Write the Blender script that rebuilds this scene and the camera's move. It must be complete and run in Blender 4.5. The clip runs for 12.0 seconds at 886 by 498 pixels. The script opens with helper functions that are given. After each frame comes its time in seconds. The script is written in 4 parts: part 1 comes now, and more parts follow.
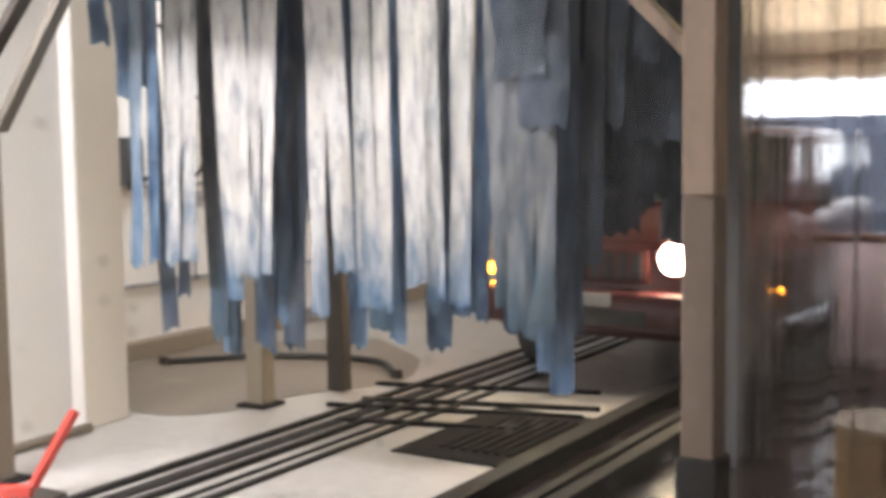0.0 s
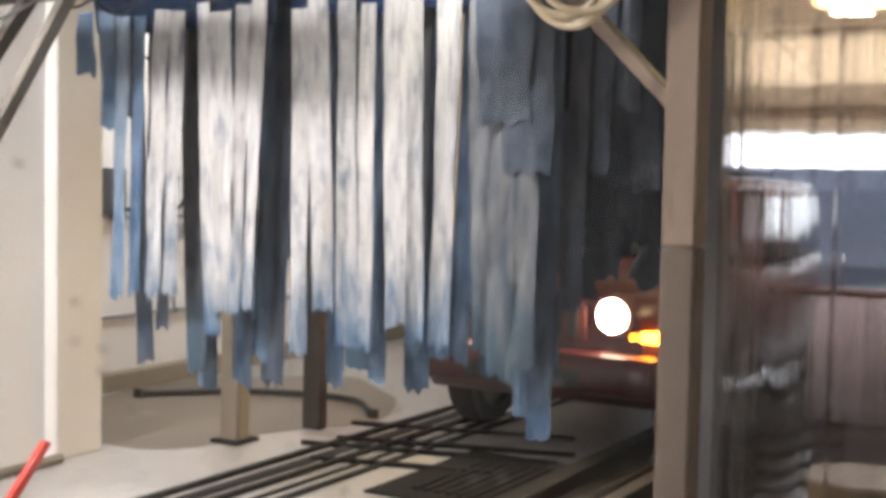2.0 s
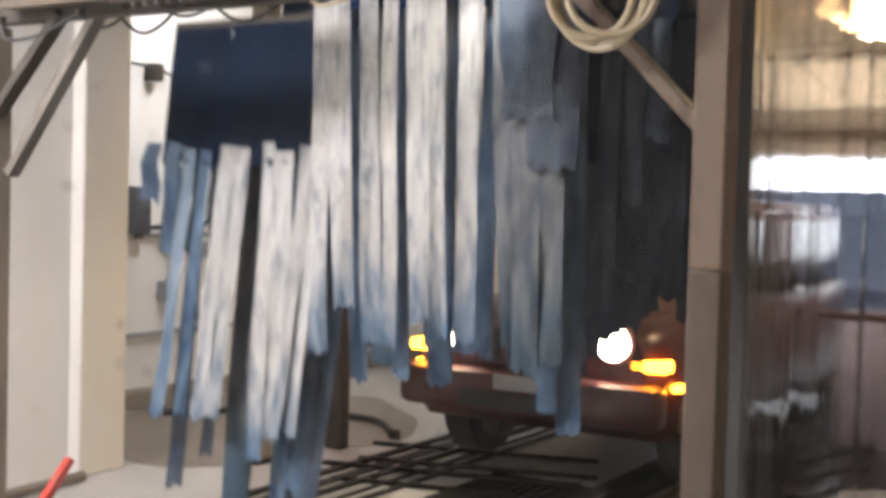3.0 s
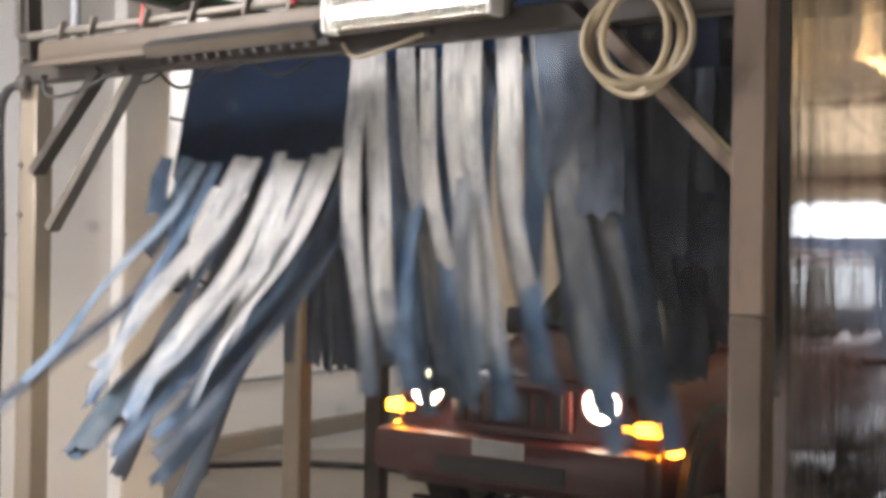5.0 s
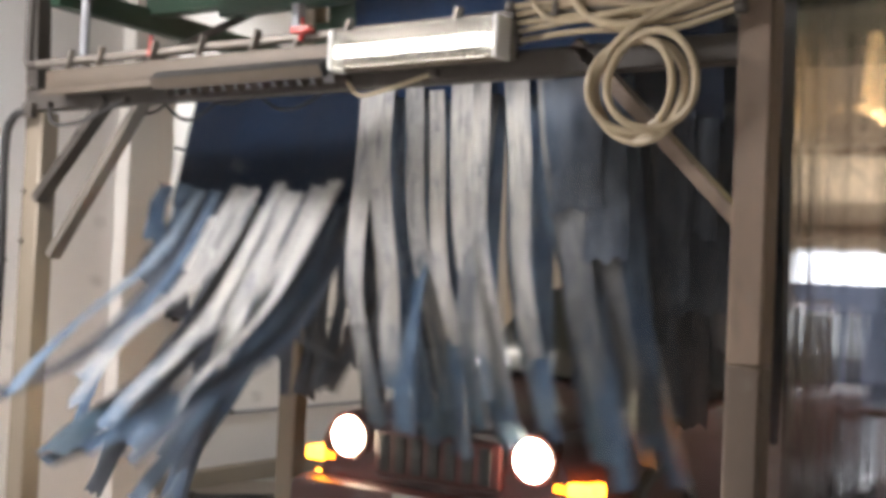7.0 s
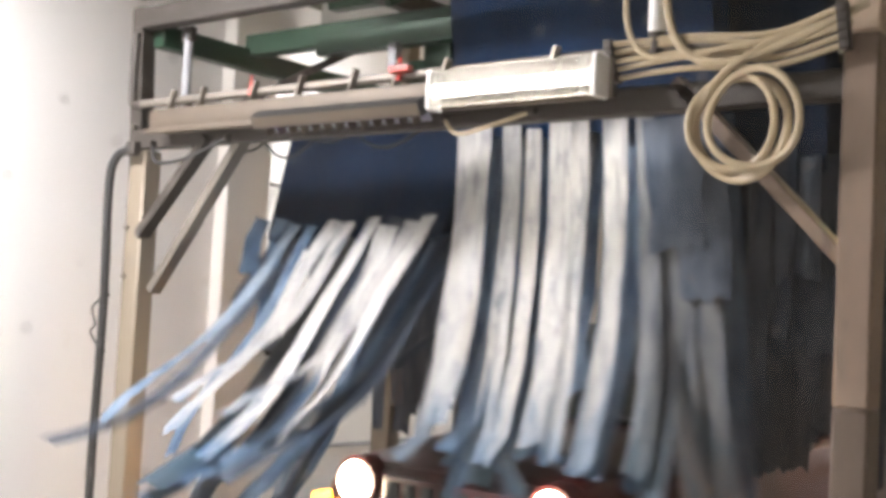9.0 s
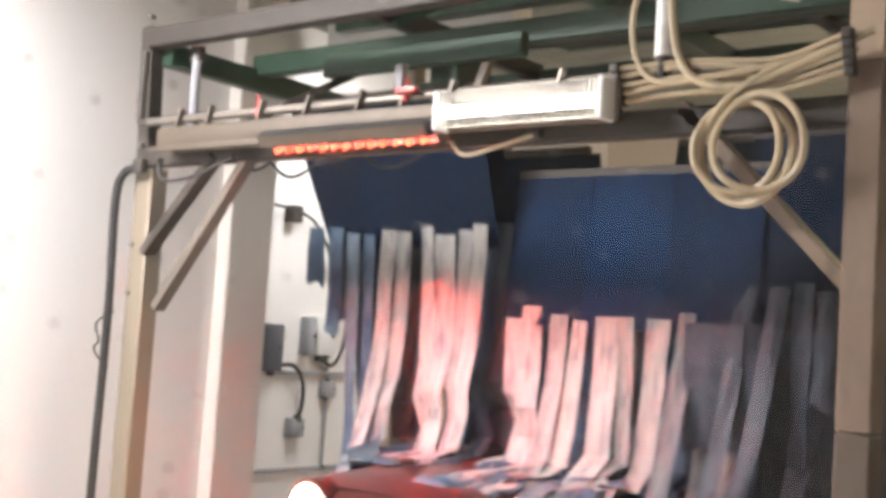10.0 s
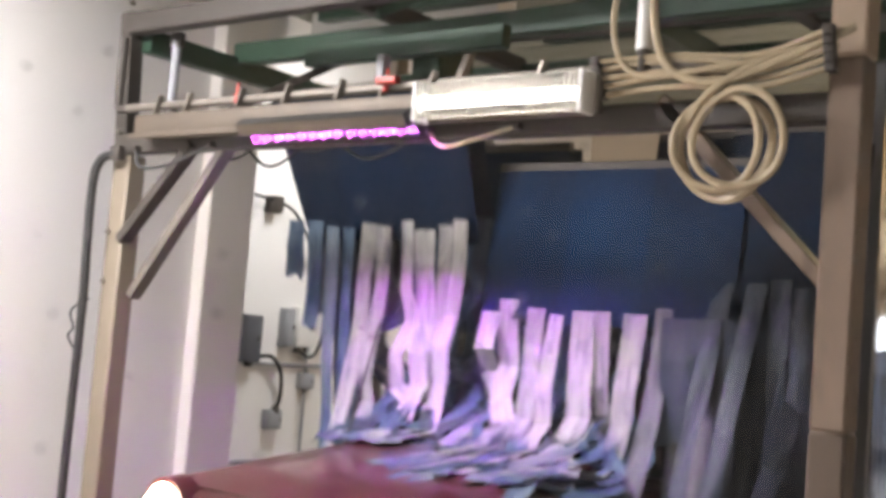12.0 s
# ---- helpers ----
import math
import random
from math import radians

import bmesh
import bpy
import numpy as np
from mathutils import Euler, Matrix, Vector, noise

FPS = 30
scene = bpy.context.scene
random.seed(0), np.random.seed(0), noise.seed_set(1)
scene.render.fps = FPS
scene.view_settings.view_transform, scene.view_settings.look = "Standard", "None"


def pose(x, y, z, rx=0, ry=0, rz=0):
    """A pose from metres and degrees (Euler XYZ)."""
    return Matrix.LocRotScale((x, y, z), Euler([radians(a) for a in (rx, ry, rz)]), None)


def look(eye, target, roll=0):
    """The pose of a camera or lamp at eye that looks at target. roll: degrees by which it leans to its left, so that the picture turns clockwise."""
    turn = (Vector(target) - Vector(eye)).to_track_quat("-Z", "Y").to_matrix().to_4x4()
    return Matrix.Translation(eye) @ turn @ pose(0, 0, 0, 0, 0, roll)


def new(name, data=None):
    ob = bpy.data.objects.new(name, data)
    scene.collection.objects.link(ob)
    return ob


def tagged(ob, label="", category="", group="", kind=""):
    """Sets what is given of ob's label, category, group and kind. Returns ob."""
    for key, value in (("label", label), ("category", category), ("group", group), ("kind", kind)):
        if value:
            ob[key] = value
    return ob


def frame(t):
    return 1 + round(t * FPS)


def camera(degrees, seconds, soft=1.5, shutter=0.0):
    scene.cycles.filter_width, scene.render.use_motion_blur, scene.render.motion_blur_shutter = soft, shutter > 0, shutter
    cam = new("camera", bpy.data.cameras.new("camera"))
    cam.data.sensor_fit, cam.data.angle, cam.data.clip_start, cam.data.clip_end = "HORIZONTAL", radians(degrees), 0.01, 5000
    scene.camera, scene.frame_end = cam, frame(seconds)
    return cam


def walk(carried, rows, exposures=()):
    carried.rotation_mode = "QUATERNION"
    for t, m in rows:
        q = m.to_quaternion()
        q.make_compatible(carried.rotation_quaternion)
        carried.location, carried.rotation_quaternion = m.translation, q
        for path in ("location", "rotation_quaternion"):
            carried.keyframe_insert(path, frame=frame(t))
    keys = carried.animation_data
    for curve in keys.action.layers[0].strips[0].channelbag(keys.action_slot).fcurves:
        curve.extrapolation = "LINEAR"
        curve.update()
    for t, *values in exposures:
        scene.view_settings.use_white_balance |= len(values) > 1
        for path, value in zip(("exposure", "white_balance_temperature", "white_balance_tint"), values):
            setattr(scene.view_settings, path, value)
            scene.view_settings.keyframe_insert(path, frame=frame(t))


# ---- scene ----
# One lens for the whole clip, a camera held in the viewing room beside the wash tunnel.
cam = camera(40.9, 12.0, soft=4.1, shutter=0.6)
ROWS = [  # seconds, x, y, z, yaw, pitch, roll
    (0, 0.020, 0.013, 1.689, 31.64, -5.12, 0.74),
    (0.5, 0.005, 0.021, 1.686, 33.83, -4.86, -0.66),
    (1, 0.013, 0.034, 1.688, 31.73, -5.04, -0.43),
    (1.5, 0.008, 0.020, 1.685, 30.60, -4.87, -0.55),
    (2, 0.030, 0.010, 1.698, 30.89, -3.20, -1.16),
    (2.5, 0.029, 0.004, 1.700, 31.18, -2.62, -1.86),
    (3, 0.014, 0.003, 1.701, 31.92, -2.25, -1.60),
    (3.2, 0.009, -0.002, 1.703, 32.05, -1.93, -1.53),
    (4.8, 0.000, 0.025, 1.706, 33.58, 0.07, -0.60),
    (5, 0.006, 0.023, 1.691, 33.74, 0.20, -0.91),
    (5.3, 0.003, 0.014, 1.697, 33.66, 0.35, -1.51),
    (5.5, 0.004, 0.019, 1.697, 33.55, 0.76, -1.58),
    (6, 0.015, -0.000, 1.692, 33.74, 1.00, -2.15),
    (6.5, 0.011, 0.012, 1.702, 32.61, 0.83, -2.66),
    (7, 0.011, 0.015, 1.711, 33.69, 1.88, -2.64),
    (7.5, -0.010, 0.007, 1.752, 37.06, 3.42, -2.41),
    (7.7, -0.027, -0.015, 1.749, 37.50, 4.41, -1.83),
    (9.3, -0.023, -0.023, 1.718, 37.72, 3.16, -3.21),
    (9.5, -0.024, -0.035, 1.714, 37.65, 3.67, -3.40),
    (10, -0.023, -0.041, 1.707, 37.77, 4.46, -3.79),
    (10.5, -0.016, -0.038, 1.687, 37.55, 5.02, -4.45),
    (11, -0.011, -0.031, 1.699, 37.57, 5.03, -5.14),
    (11.5, -0.017, -0.019, 1.690, 37.19, 4.88, -5.23),
    (12, -0.021, 0.002, 1.701, 36.94, 4.26, -4.64),
]
walk(cam, [(t, pose(x, y, z, 90 + p, r, yaw)) for t, x, y, z, yaw, p, r in ROWS],
     exposures=[(0, 1.06), (2.0, 0.97), (3.0, 0.74), (5.0, 0.6), (6.5, 0.32), (7.5, 0.54), (9.5, 0.88), (10.5, 0.86), (11, 0.7), (12, 0.66)])

# ---- world and light ----
world = bpy.data.worlds.new("overcast_day")
scene.world = world
world.use_nodes = True
wn, wl = world.node_tree.nodes, world.node_tree.links
sky = wn.new("ShaderNodeTexSky")
sky.sky_type, sky.sun_disc, sky.sun_elevation, sky.sun_rotation = "NISHITA", False, radians(35), radians(20)
wn["Background"].inputs[1].default_value = 0.15
wl.new(sky.outputs[0], wn["Background"].inputs[0])


def area(name, at, size, watts, colour, target, spread=180):
    data = bpy.data.lights.new(name, "AREA")
    data.shape, data.size, data.size_y = "RECTANGLE", size[0], size[1]
    data.energy, data.color, data.spread = watts, colour, radians(spread)
    ob = new(name, data)
    ob.matrix_world = look(at, target)
    return ob


# ceiling tubes assumed over the near side of the bay, one added beyond, and the fixture on the gantry
area("added_tube_light", (-4.8, 1.6, 3.86), (2.2, 0.9), 285, (1.0, 0.955, 0.97), (-4.8, 1.61, 0))
# added only to brighten the far wall
area("added_tube_light", (-5.7, 6.8, 3.84), (0.25, 1.2), 52, (0.97, 0.96, 0.97), (-7.0, 7.2, 0.6))
area("fixture_light", (-2.6, 3.94, 2.6), (0.8, 0.05), 3.5, (1.0, 0.95, 0.92), (-3.0, 4.5, 1.6), 110)
area("bulb_light", (-1.44, 7.25, 2.8), (0.2, 0.2), 82, (1.0, 0.8, 0.62), (-2.4, 12.0, 3.2))
area("bulb_light", (-1.44, 6.9, 2.72), (0.1, 0.1), 9, (1.0, 0.75, 0.48), (-1.44, 6.9, 0))


# ---- materials ----
def mat(name, colour, rough=0.5, metal=0.0, grain=0.15, scale=6.0, bump=0.15, spots=None, stretch=(1, 1, 1), emit=None, island=0.0, coat=0.0, uv=False, sheen=0.5):
    """A surface with variation at two scales, fine relief and, where given, spots of another colour."""
    m = bpy.data.materials.new(name)
    m.use_nodes = True
    n, l = m.node_tree.nodes, m.node_tree.links
    b = n["Principled BSDF"]
    b.inputs["Metallic"].default_value = metal
    b.inputs["Coat Weight"].default_value = coat
    b.inputs["Specular IOR Level"].default_value = sheen
    co = n.new("ShaderNodeTexCoord")
    mp = n.new("ShaderNodeMapping")
    mp.inputs["Scale"].default_value = stretch
    l.new(co.outputs["UV" if uv else "Object"], mp.inputs[0])
    big, fine = n.new("ShaderNodeTexNoise"), n.new("ShaderNodeTexNoise")
    for node, s, d in ((big, scale * 0.3, 4), (fine, scale * 6, 6)):
        node.inputs["Scale"].default_value, node.inputs["Detail"].default_value = s, d
        l.new(mp.outputs[0], node.inputs[0])
    add = n.new("ShaderNodeMath")
    add.operation = "MULTIPLY_ADD"
    l.new(big.outputs[0], add.inputs[0])
    add.inputs[1].default_value = 0.65
    half = n.new("ShaderNodeMath")
    half.operation = "MULTIPLY"
    half.inputs[1].default_value = 0.35
    l.new(fine.outputs[0], half.inputs[0])
    l.new(half.outputs[0], add.inputs[2])
    ramp = n.new("ShaderNodeValToRGB")
    c = Vector(colour)
    ramp.color_ramp.elements[0].position, ramp.color_ramp.elements[1].position = 0.3, 0.7
    ramp.color_ramp.elements[0].color = (*(c * (1 - grain)), 1)
    ramp.color_ramp.elements[1].color = (*[min(v, 1) for v in c * (1 + grain)], 1)
    l.new(add.outputs[0], ramp.inputs[0])
    out = ramp.outputs[0]
    if spots:
        tex = n.new("ShaderNodeTexNoise")
        tex.inputs["Scale"].default_value, tex.inputs["Detail"].default_value, tex.inputs["Roughness"].default_value = spots[1], 8, 0.7
        l.new(mp.outputs[0], tex.inputs[0])
        r2 = n.new("ShaderNodeValToRGB")
        r2.color_ramp.elements[0].position, r2.color_ramp.elements[1].position = spots[2], spots[2] + 0.12
        l.new(tex.outputs[0], r2.inputs[0])
        mix = n.new("ShaderNodeMix")
        mix.data_type = "RGBA"
        l.new(r2.outputs[0], mix.inputs[0])
        l.new(out, mix.inputs[6])
        mix.inputs[7].default_value = (*spots[0], 1)
        out = mix.outputs[2]
    if island:
        info = n.new("ShaderNodeObjectInfo")
        hue = n.new("ShaderNodeHueSaturation")
        rng = n.new("ShaderNodeMapRange")
        rng.inputs[3].default_value, rng.inputs[4].default_value = 1 - island, 1 + island
        l.new(info.outputs["Random"], rng.inputs[0])
        l.new(rng.outputs[0], hue.inputs["Value"])
        l.new(out, hue.inputs["Color"])
        out = hue.outputs[0]
    l.new(out, b.inputs["Base Color"])
    rr = n.new("ShaderNodeMapRange")
    rr.inputs[3].default_value, rr.inputs[4].default_value = max(rough - 0.12, 0.03), min(rough + 0.12, 1)
    l.new(big.outputs[0], rr.inputs[0])
    l.new(rr.outputs[0], b.inputs["Roughness"])
    if bump:
        bp = n.new("ShaderNodeBump")
        bp.inputs["Strength"].default_value, bp.inputs["Distance"].default_value = bump, 0.01
        l.new(add.outputs[0], bp.inputs["Height"])
        l.new(bp.outputs[0], b.inputs["Normal"])
    if emit:
        b.inputs["Emission Color"].default_value, b.inputs["Emission Strength"].default_value = (*emit[0], 1), emit[1]
    return m


def clear(name, colour, rough, ripple=0.0, stretch=(1, 1, 1), scale=8.0, ior=1.3):
    """Clear plastic or glass; ripple: relief that blurs what lies behind it."""
    m = bpy.data.materials.new(name)
    m.use_nodes = True
    n, l = m.node_tree.nodes, m.node_tree.links
    b = n["Principled BSDF"]
    b.inputs["Base Color"].default_value = (*colour, 1)
    b.inputs["Transmission Weight"].default_value = 1.0
    b.inputs["Roughness"].default_value = rough
    b.inputs["IOR"].default_value = ior
    if ripple:
        co, mp, tex, bp = (n.new("ShaderNode" + k) for k in ("TexCoord", "Mapping", "TexNoise", "Bump"))
        mp.inputs["Scale"].default_value = stretch
        tex.inputs["Scale"].default_value, tex.inputs["Detail"].default_value = scale, 5
        bp.inputs["Strength"].default_value, bp.inputs["Distance"].default_value = ripple, 0.02
        l.new(co.outputs["Object"], mp.inputs[0])
        l.new(mp.outputs[0], tex.inputs[0])
        l.new(tex.outputs[0], bp.inputs["Height"])
        l.new(bp.outputs[0], b.inputs["Normal"])
    return m


WALL = mat("white_wall_paint", (0.78, 0.765, 0.745), 0.55, grain=0.05, scale=2, bump=0.1, spots=((0.55, 0.52, 0.46), 3.0, 0.66))
COLUMN = mat("cream_wall_paint", (0.78, 0.75, 0.7), 0.5, grain=0.06, scale=2, bump=0.1, spots=((0.6, 0.55, 0.46), 4.0, 0.68))
CONCRETE = mat("wet_concrete", (0.4, 0.385, 0.365), 0.36, grain=0.32, scale=1.8, bump=0.25, spots=((0.16, 0.145, 0.13), 1.5, 0.57))
CEILING = mat("grey_green_ceiling_board", (0.2, 0.21, 0.175), 0.7, grain=0.25, scale=3, stretch=(0.3, 1, 1))
DARKWALL = mat("brown_board_wall", (0.2, 0.15, 0.11), 0.6, grain=0.3, scale=3, stretch=(1, 1, 0.3))
BEIGE = mat("beige_board", (0.58, 0.51, 0.42), 0.6, grain=0.15, scale=3, stretch=(0.3, 1, 1))
STEEL = mat("galvanised_steel", (0.2, 0.18, 0.155), 0.42, 0.6, grain=0.25, scale=8, bump=0.15, spots=((0.22, 0.15, 0.09), 6, 0.62))
DARKSTEEL = mat("dark_painted_steel", (0.055, 0.047, 0.04), 0.55, 0.1, grain=0.35, scale=8, bump=0.15, spots=((0.16, 0.125, 0.095), 9, 0.64), sheen=0.35)
GREENSTEEL = mat("green_painted_steel", (0.016, 0.052, 0.028), 0.45, 0.1, grain=0.3, scale=6, bump=0.15, spots=((0.3, 0.32, 0.26), 5, 0.66))
POSTPAINT = mat("tan_painted_post", (0.24, 0.2, 0.15), 0.45, 0.15, grain=0.2, scale=6, bump=0.15, spots=((0.16, 0.12, 0.08), 5, 0.6), stretch=(1, 1, 0.25))
BROWNPOST = mat("brown_wet_post", (0.2, 0.145, 0.105), 0.4, 0.1, grain=0.3, scale=6, spots=((0.07, 0.05, 0.04), 5, 0.55), stretch=(1, 1, 0.3))
IRON = mat("black_iron", (0.011, 0.01, 0.01), 0.62, 0.0, grain=0.5, scale=10, bump=0.25, spots=((0.05, 0.045, 0.04), 7, 0.64), sheen=0.12)
RUBBER = mat("black_rubber", (0.02, 0.02, 0.02), 0.6, grain=0.3, scale=20, bump=0.1)
GREYPLASTIC = mat("grey_plastic", (0.3, 0.31, 0.33), 0.45, grain=0.1, scale=10)
WHITEPLASTIC = mat("white_plastic", (0.75, 0.75, 0.73), 0.4, grain=0.05, scale=10)
HOSE = mat("cream_hose", (0.42, 0.34, 0.22), 0.45, grain=0.15, scale=20)
REDPAINT = mat("red_enamel", (0.5, 0.05, 0.035), 0.35, grain=0.15, scale=8, coat=0.3)
CARRED = mat("dark_red_car_paint", (0.06, 0.008, 0.008), 0.42, 0.05, grain=0.25, scale=9, bump=0.35, coat=0.35, spots=((0.2, 0.07, 0.06), 20, 0.66))
CARBLACK = mat("black_trim", (0.02, 0.02, 0.022), 0.5, grain=0.2, scale=20)
CARGLASS = mat("dark_car_glass", (0.012, 0.016, 0.016), 0.06, 0.0, grain=0.1, bump=0.0, coat=1.0)
LENS = mat("lit_headlamp", (0.9, 0.9, 0.85), 0.2, emit=((1.0, 0.84, 0.58), 70.0))
AMBER = mat("lit_amber_lamp", (0.9, 0.4, 0.05), 0.3, emit=((1.0, 0.3, 0.015), 16.0))
TUBE = mat("lit_fluorescent_tube", (0.9, 0.9, 0.9), 0.4, emit=((1.0, 0.94, 0.84), 8.0))
GRIME = mat("grimy_aluminium", (0.1, 0.078, 0.056), 0.55, 0.2, grain=0.45, scale=5, bump=0.12, spots=((0.13, 0.09, 0.06), 5, 0.58), stretch=(0.3, 1, 1))
WARMBULB = mat("lit_warm_bulb", (0.9, 0.7, 0.4), 0.4, emit=((1.0, 0.62, 0.26), 9.0))
GREENLAMP = mat("lit_green_lamp", (0.3, 0.9, 0.6), 0.4, emit=((0.3, 1.0, 0.6), 3.0))
DIFFUSER = clear("ribbed_clear_cover", (0.95, 0.95, 0.93), 0.12, 0.35, (40, 2, 2), 6)
PVC = clear("wet_clear_sheet", (0.97, 0.95, 0.97), 0.05, 0.42, (18, 18, 0.4), 2.4, 1.09)
SHEET = mat("dark_blue_cloth", (0.0048, 0.017, 0.045), 0.75, grain=0.5, scale=5, bump=0.12, island=0.3, stretch=(1.6, 1, 0.7), spots=((0.018, 0.035, 0.07), 7, 0.62), sheen=0.1)


# darker copy of the blue cloth, shade painted into its colour
SHEETSHADE = mat("shaded_navy_cloth", (0.0028, 0.0085, 0.021), 0.75, grain=0.5, scale=5, bump=0.12, island=0.3, stretch=(1.6, 1, 0.7), spots=((0.018, 0.032, 0.055), 7, 0.62), sheen=0.1)


def cloth(name, pale, wet, share, tail=None):
    """Soapy wet felt: long fibres, blotches of wetter cloth, fine dark flecks and, where given, a dyed lower end."""
    m = bpy.data.materials.new(name)
    m.use_nodes = True
    n, l = m.node_tree.nodes, m.node_tree.links
    b = n["Principled BSDF"]
    b.inputs["Specular IOR Level"].default_value = 0.4
    co = n.new("ShaderNodeTexCoord")

    def noise(scale, along, detail, rough=0.6):
        mp, tex = n.new("ShaderNodeMapping"), n.new("ShaderNodeTexNoise")
        mp.inputs["Scale"].default_value = (1, along, 1)
        tex.inputs["Scale"].default_value, tex.inputs["Detail"].default_value, tex.inputs["Roughness"].default_value = scale, detail, rough
        l.new(co.outputs["UV"], mp.inputs[0])
        l.new(mp.outputs[0], tex.inputs[0])
        return tex.outputs[0]

    def ramp(value, lo, hi, a=0.0, z=1.0):
        r = n.new("ShaderNodeMapRange")
        for k, v in enumerate((lo, hi, a, z)):
            r.inputs[k + 1].default_value = v
        l.new(value, r.inputs[0])
        return r.outputs[0]

    def mix(fac, a, z, kind="MIX"):
        x = n.new("ShaderNodeMix")
        x.data_type, x.blend_type = "RGBA", kind
        l.new(fac, x.inputs[0])
        for sock, v in ((x.inputs[6], a), (x.inputs[7], z)):
            if isinstance(v, tuple):
                sock.default_value = (*v, 1)
            else:
                l.new(v, sock)
        return x.outputs[2]

    warm = tuple(c * k for c, k in zip(pale, (1.0, 0.96, 0.91)))
    fibre, blotch, fleck = noise(70, 0.07, 5), noise(14, 0.3, 6, 0.7), noise(95, 0.45, 4)
    colour = mix(ramp(noise(5, 0.5, 3), 0.35, 0.62), pale, warm)
    colour = mix(ramp(blotch, share, share + 0.2), colour, wet)
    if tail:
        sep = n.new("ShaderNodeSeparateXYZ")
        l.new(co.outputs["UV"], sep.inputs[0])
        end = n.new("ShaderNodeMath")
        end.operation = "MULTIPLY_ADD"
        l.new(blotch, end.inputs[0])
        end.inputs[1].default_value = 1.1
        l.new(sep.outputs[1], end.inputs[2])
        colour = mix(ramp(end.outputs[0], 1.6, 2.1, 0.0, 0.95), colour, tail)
    colour = mix(ramp(fibre, 0.3, 0.7, 0.5, 0.0), colour, (0.25, 0.27, 0.3), "MULTIPLY")
    colour = mix(ramp(fleck, 0.6, 0.68, 0.0, 0.75), colour, wet)
    l.new(colour, b.inputs["Base Color"])
    l.new(ramp(blotch, 0.35, 0.65, 0.62, 0.36), b.inputs["Roughness"])
    bp = n.new("ShaderNodeBump")
    bp.inputs["Strength"].default_value, bp.inputs["Distance"].default_value = 0.5, 0.012
    l.new(fibre, bp.inputs["Height"])
    l.new(bp.outputs[0], b.inputs["Normal"])
    return m


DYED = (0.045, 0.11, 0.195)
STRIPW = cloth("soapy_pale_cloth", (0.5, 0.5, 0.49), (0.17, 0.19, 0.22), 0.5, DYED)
STRIPG = cloth("soapy_grey_and_dimmed_cloth", (0.42, 0.42, 0.415), (0.1, 0.125, 0.155), 0.48, DYED)
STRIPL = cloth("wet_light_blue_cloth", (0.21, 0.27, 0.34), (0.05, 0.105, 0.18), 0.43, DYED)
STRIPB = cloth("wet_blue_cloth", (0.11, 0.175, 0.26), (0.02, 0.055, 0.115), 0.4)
STRIPD = cloth("wet_dark_and_shaded_cloth", (0.17, 0.18, 0.19), (0.045, 0.06, 0.082), 0.42, (0.03, 0.065, 0.095))
STRIPN = cloth("wet_navy_and_shaded_cloth", (0.06, 0.08, 0.11), (0.01, 0.024, 0.05), 0.4)
SILT = mat("black_wet_silt", (0.012, 0.011, 0.011), 0.8, grain=0.5, scale=6, bump=0.3, sheen=0.06)
YELLOW = mat("yellow_drum_plastic", (0.12, 0.075, 0.03), 0.4, grain=0.2, scale=6, spots=((0.2, 0.12, 0.05), 6, 0.62))
ASPHALT = mat("wet_asphalt", (0.06, 0.06, 0.065), 0.3, grain=0.3, scale=4, bump=0.2)
DULL = mat("dull_violet_panel", (0.36, 0.35, 0.47), 0.8, grain=0.15, scale=1)


def film_glass():
    """A window pane with a thin milky film of dried spray and drops."""
    m = bpy.data.materials.new("misted_window_glass")
    m.use_nodes = True
    n, l = m.node_tree.nodes, m.node_tree.links
    n.remove(n["Principled BSDF"])
    clearb, film, mix, co, mist, drops, r1, r2, add = (n.new("ShaderNode" + k) for k in ("BsdfTransparent", "BsdfDiffuse", "MixShader", "TexCoord", "TexNoise", "TexVoronoi", "MapRange", "MapRange", "Math"))
    film.inputs[0].default_value = (0.8, 0.78, 0.76, 1)
    mist.inputs["Scale"].default_value, mist.inputs["Detail"].default_value = 5, 4
    drops.inputs["Scale"].default_value = 55
    r1.inputs[1].default_value, r1.inputs[2].default_value, r1.inputs[3].default_value, r1.inputs[4].default_value = 0.3, 0.7, 0.016, 0.05
    r2.inputs[1].default_value, r2.inputs[2].default_value, r2.inputs[3].default_value, r2.inputs[4].default_value = 0.16, 0.34, 0.11, 0.0
    add.operation = "ADD"
    rare, few = n.new("ShaderNodeMath"), n.new("ShaderNodeMath")
    rare.operation, few.operation = "GREATER_THAN", "MULTIPLY"
    rare.inputs[1].default_value = 0.86
    split = n.new("ShaderNodeSeparateColor")
    l.new(drops.outputs["Color"], split.inputs[0])
    l.new(split.outputs[0], rare.inputs[0])
    l.new(rare.outputs[0], few.inputs[0])
    l.new(r2.outputs[0], few.inputs[1])
    l.new(co.outputs["Object"], mist.inputs[0])
    l.new(co.outputs["Object"], drops.inputs[0])
    l.new(mist.outputs[0], r1.inputs[0])
    l.new(drops.outputs["Distance"], r2.inputs[0])
    l.new(r1.outputs[0], add.inputs[0])
    l.new(few.outputs[0], add.inputs[1])
    l.new(add.outputs[0], mix.inputs[0])
    l.new(clearb.outputs[0], mix.inputs[1])
    l.new(film.outputs[0], mix.inputs[2])
    l.new(mix.outputs[0], n["Material Output"].inputs[0])
    return m


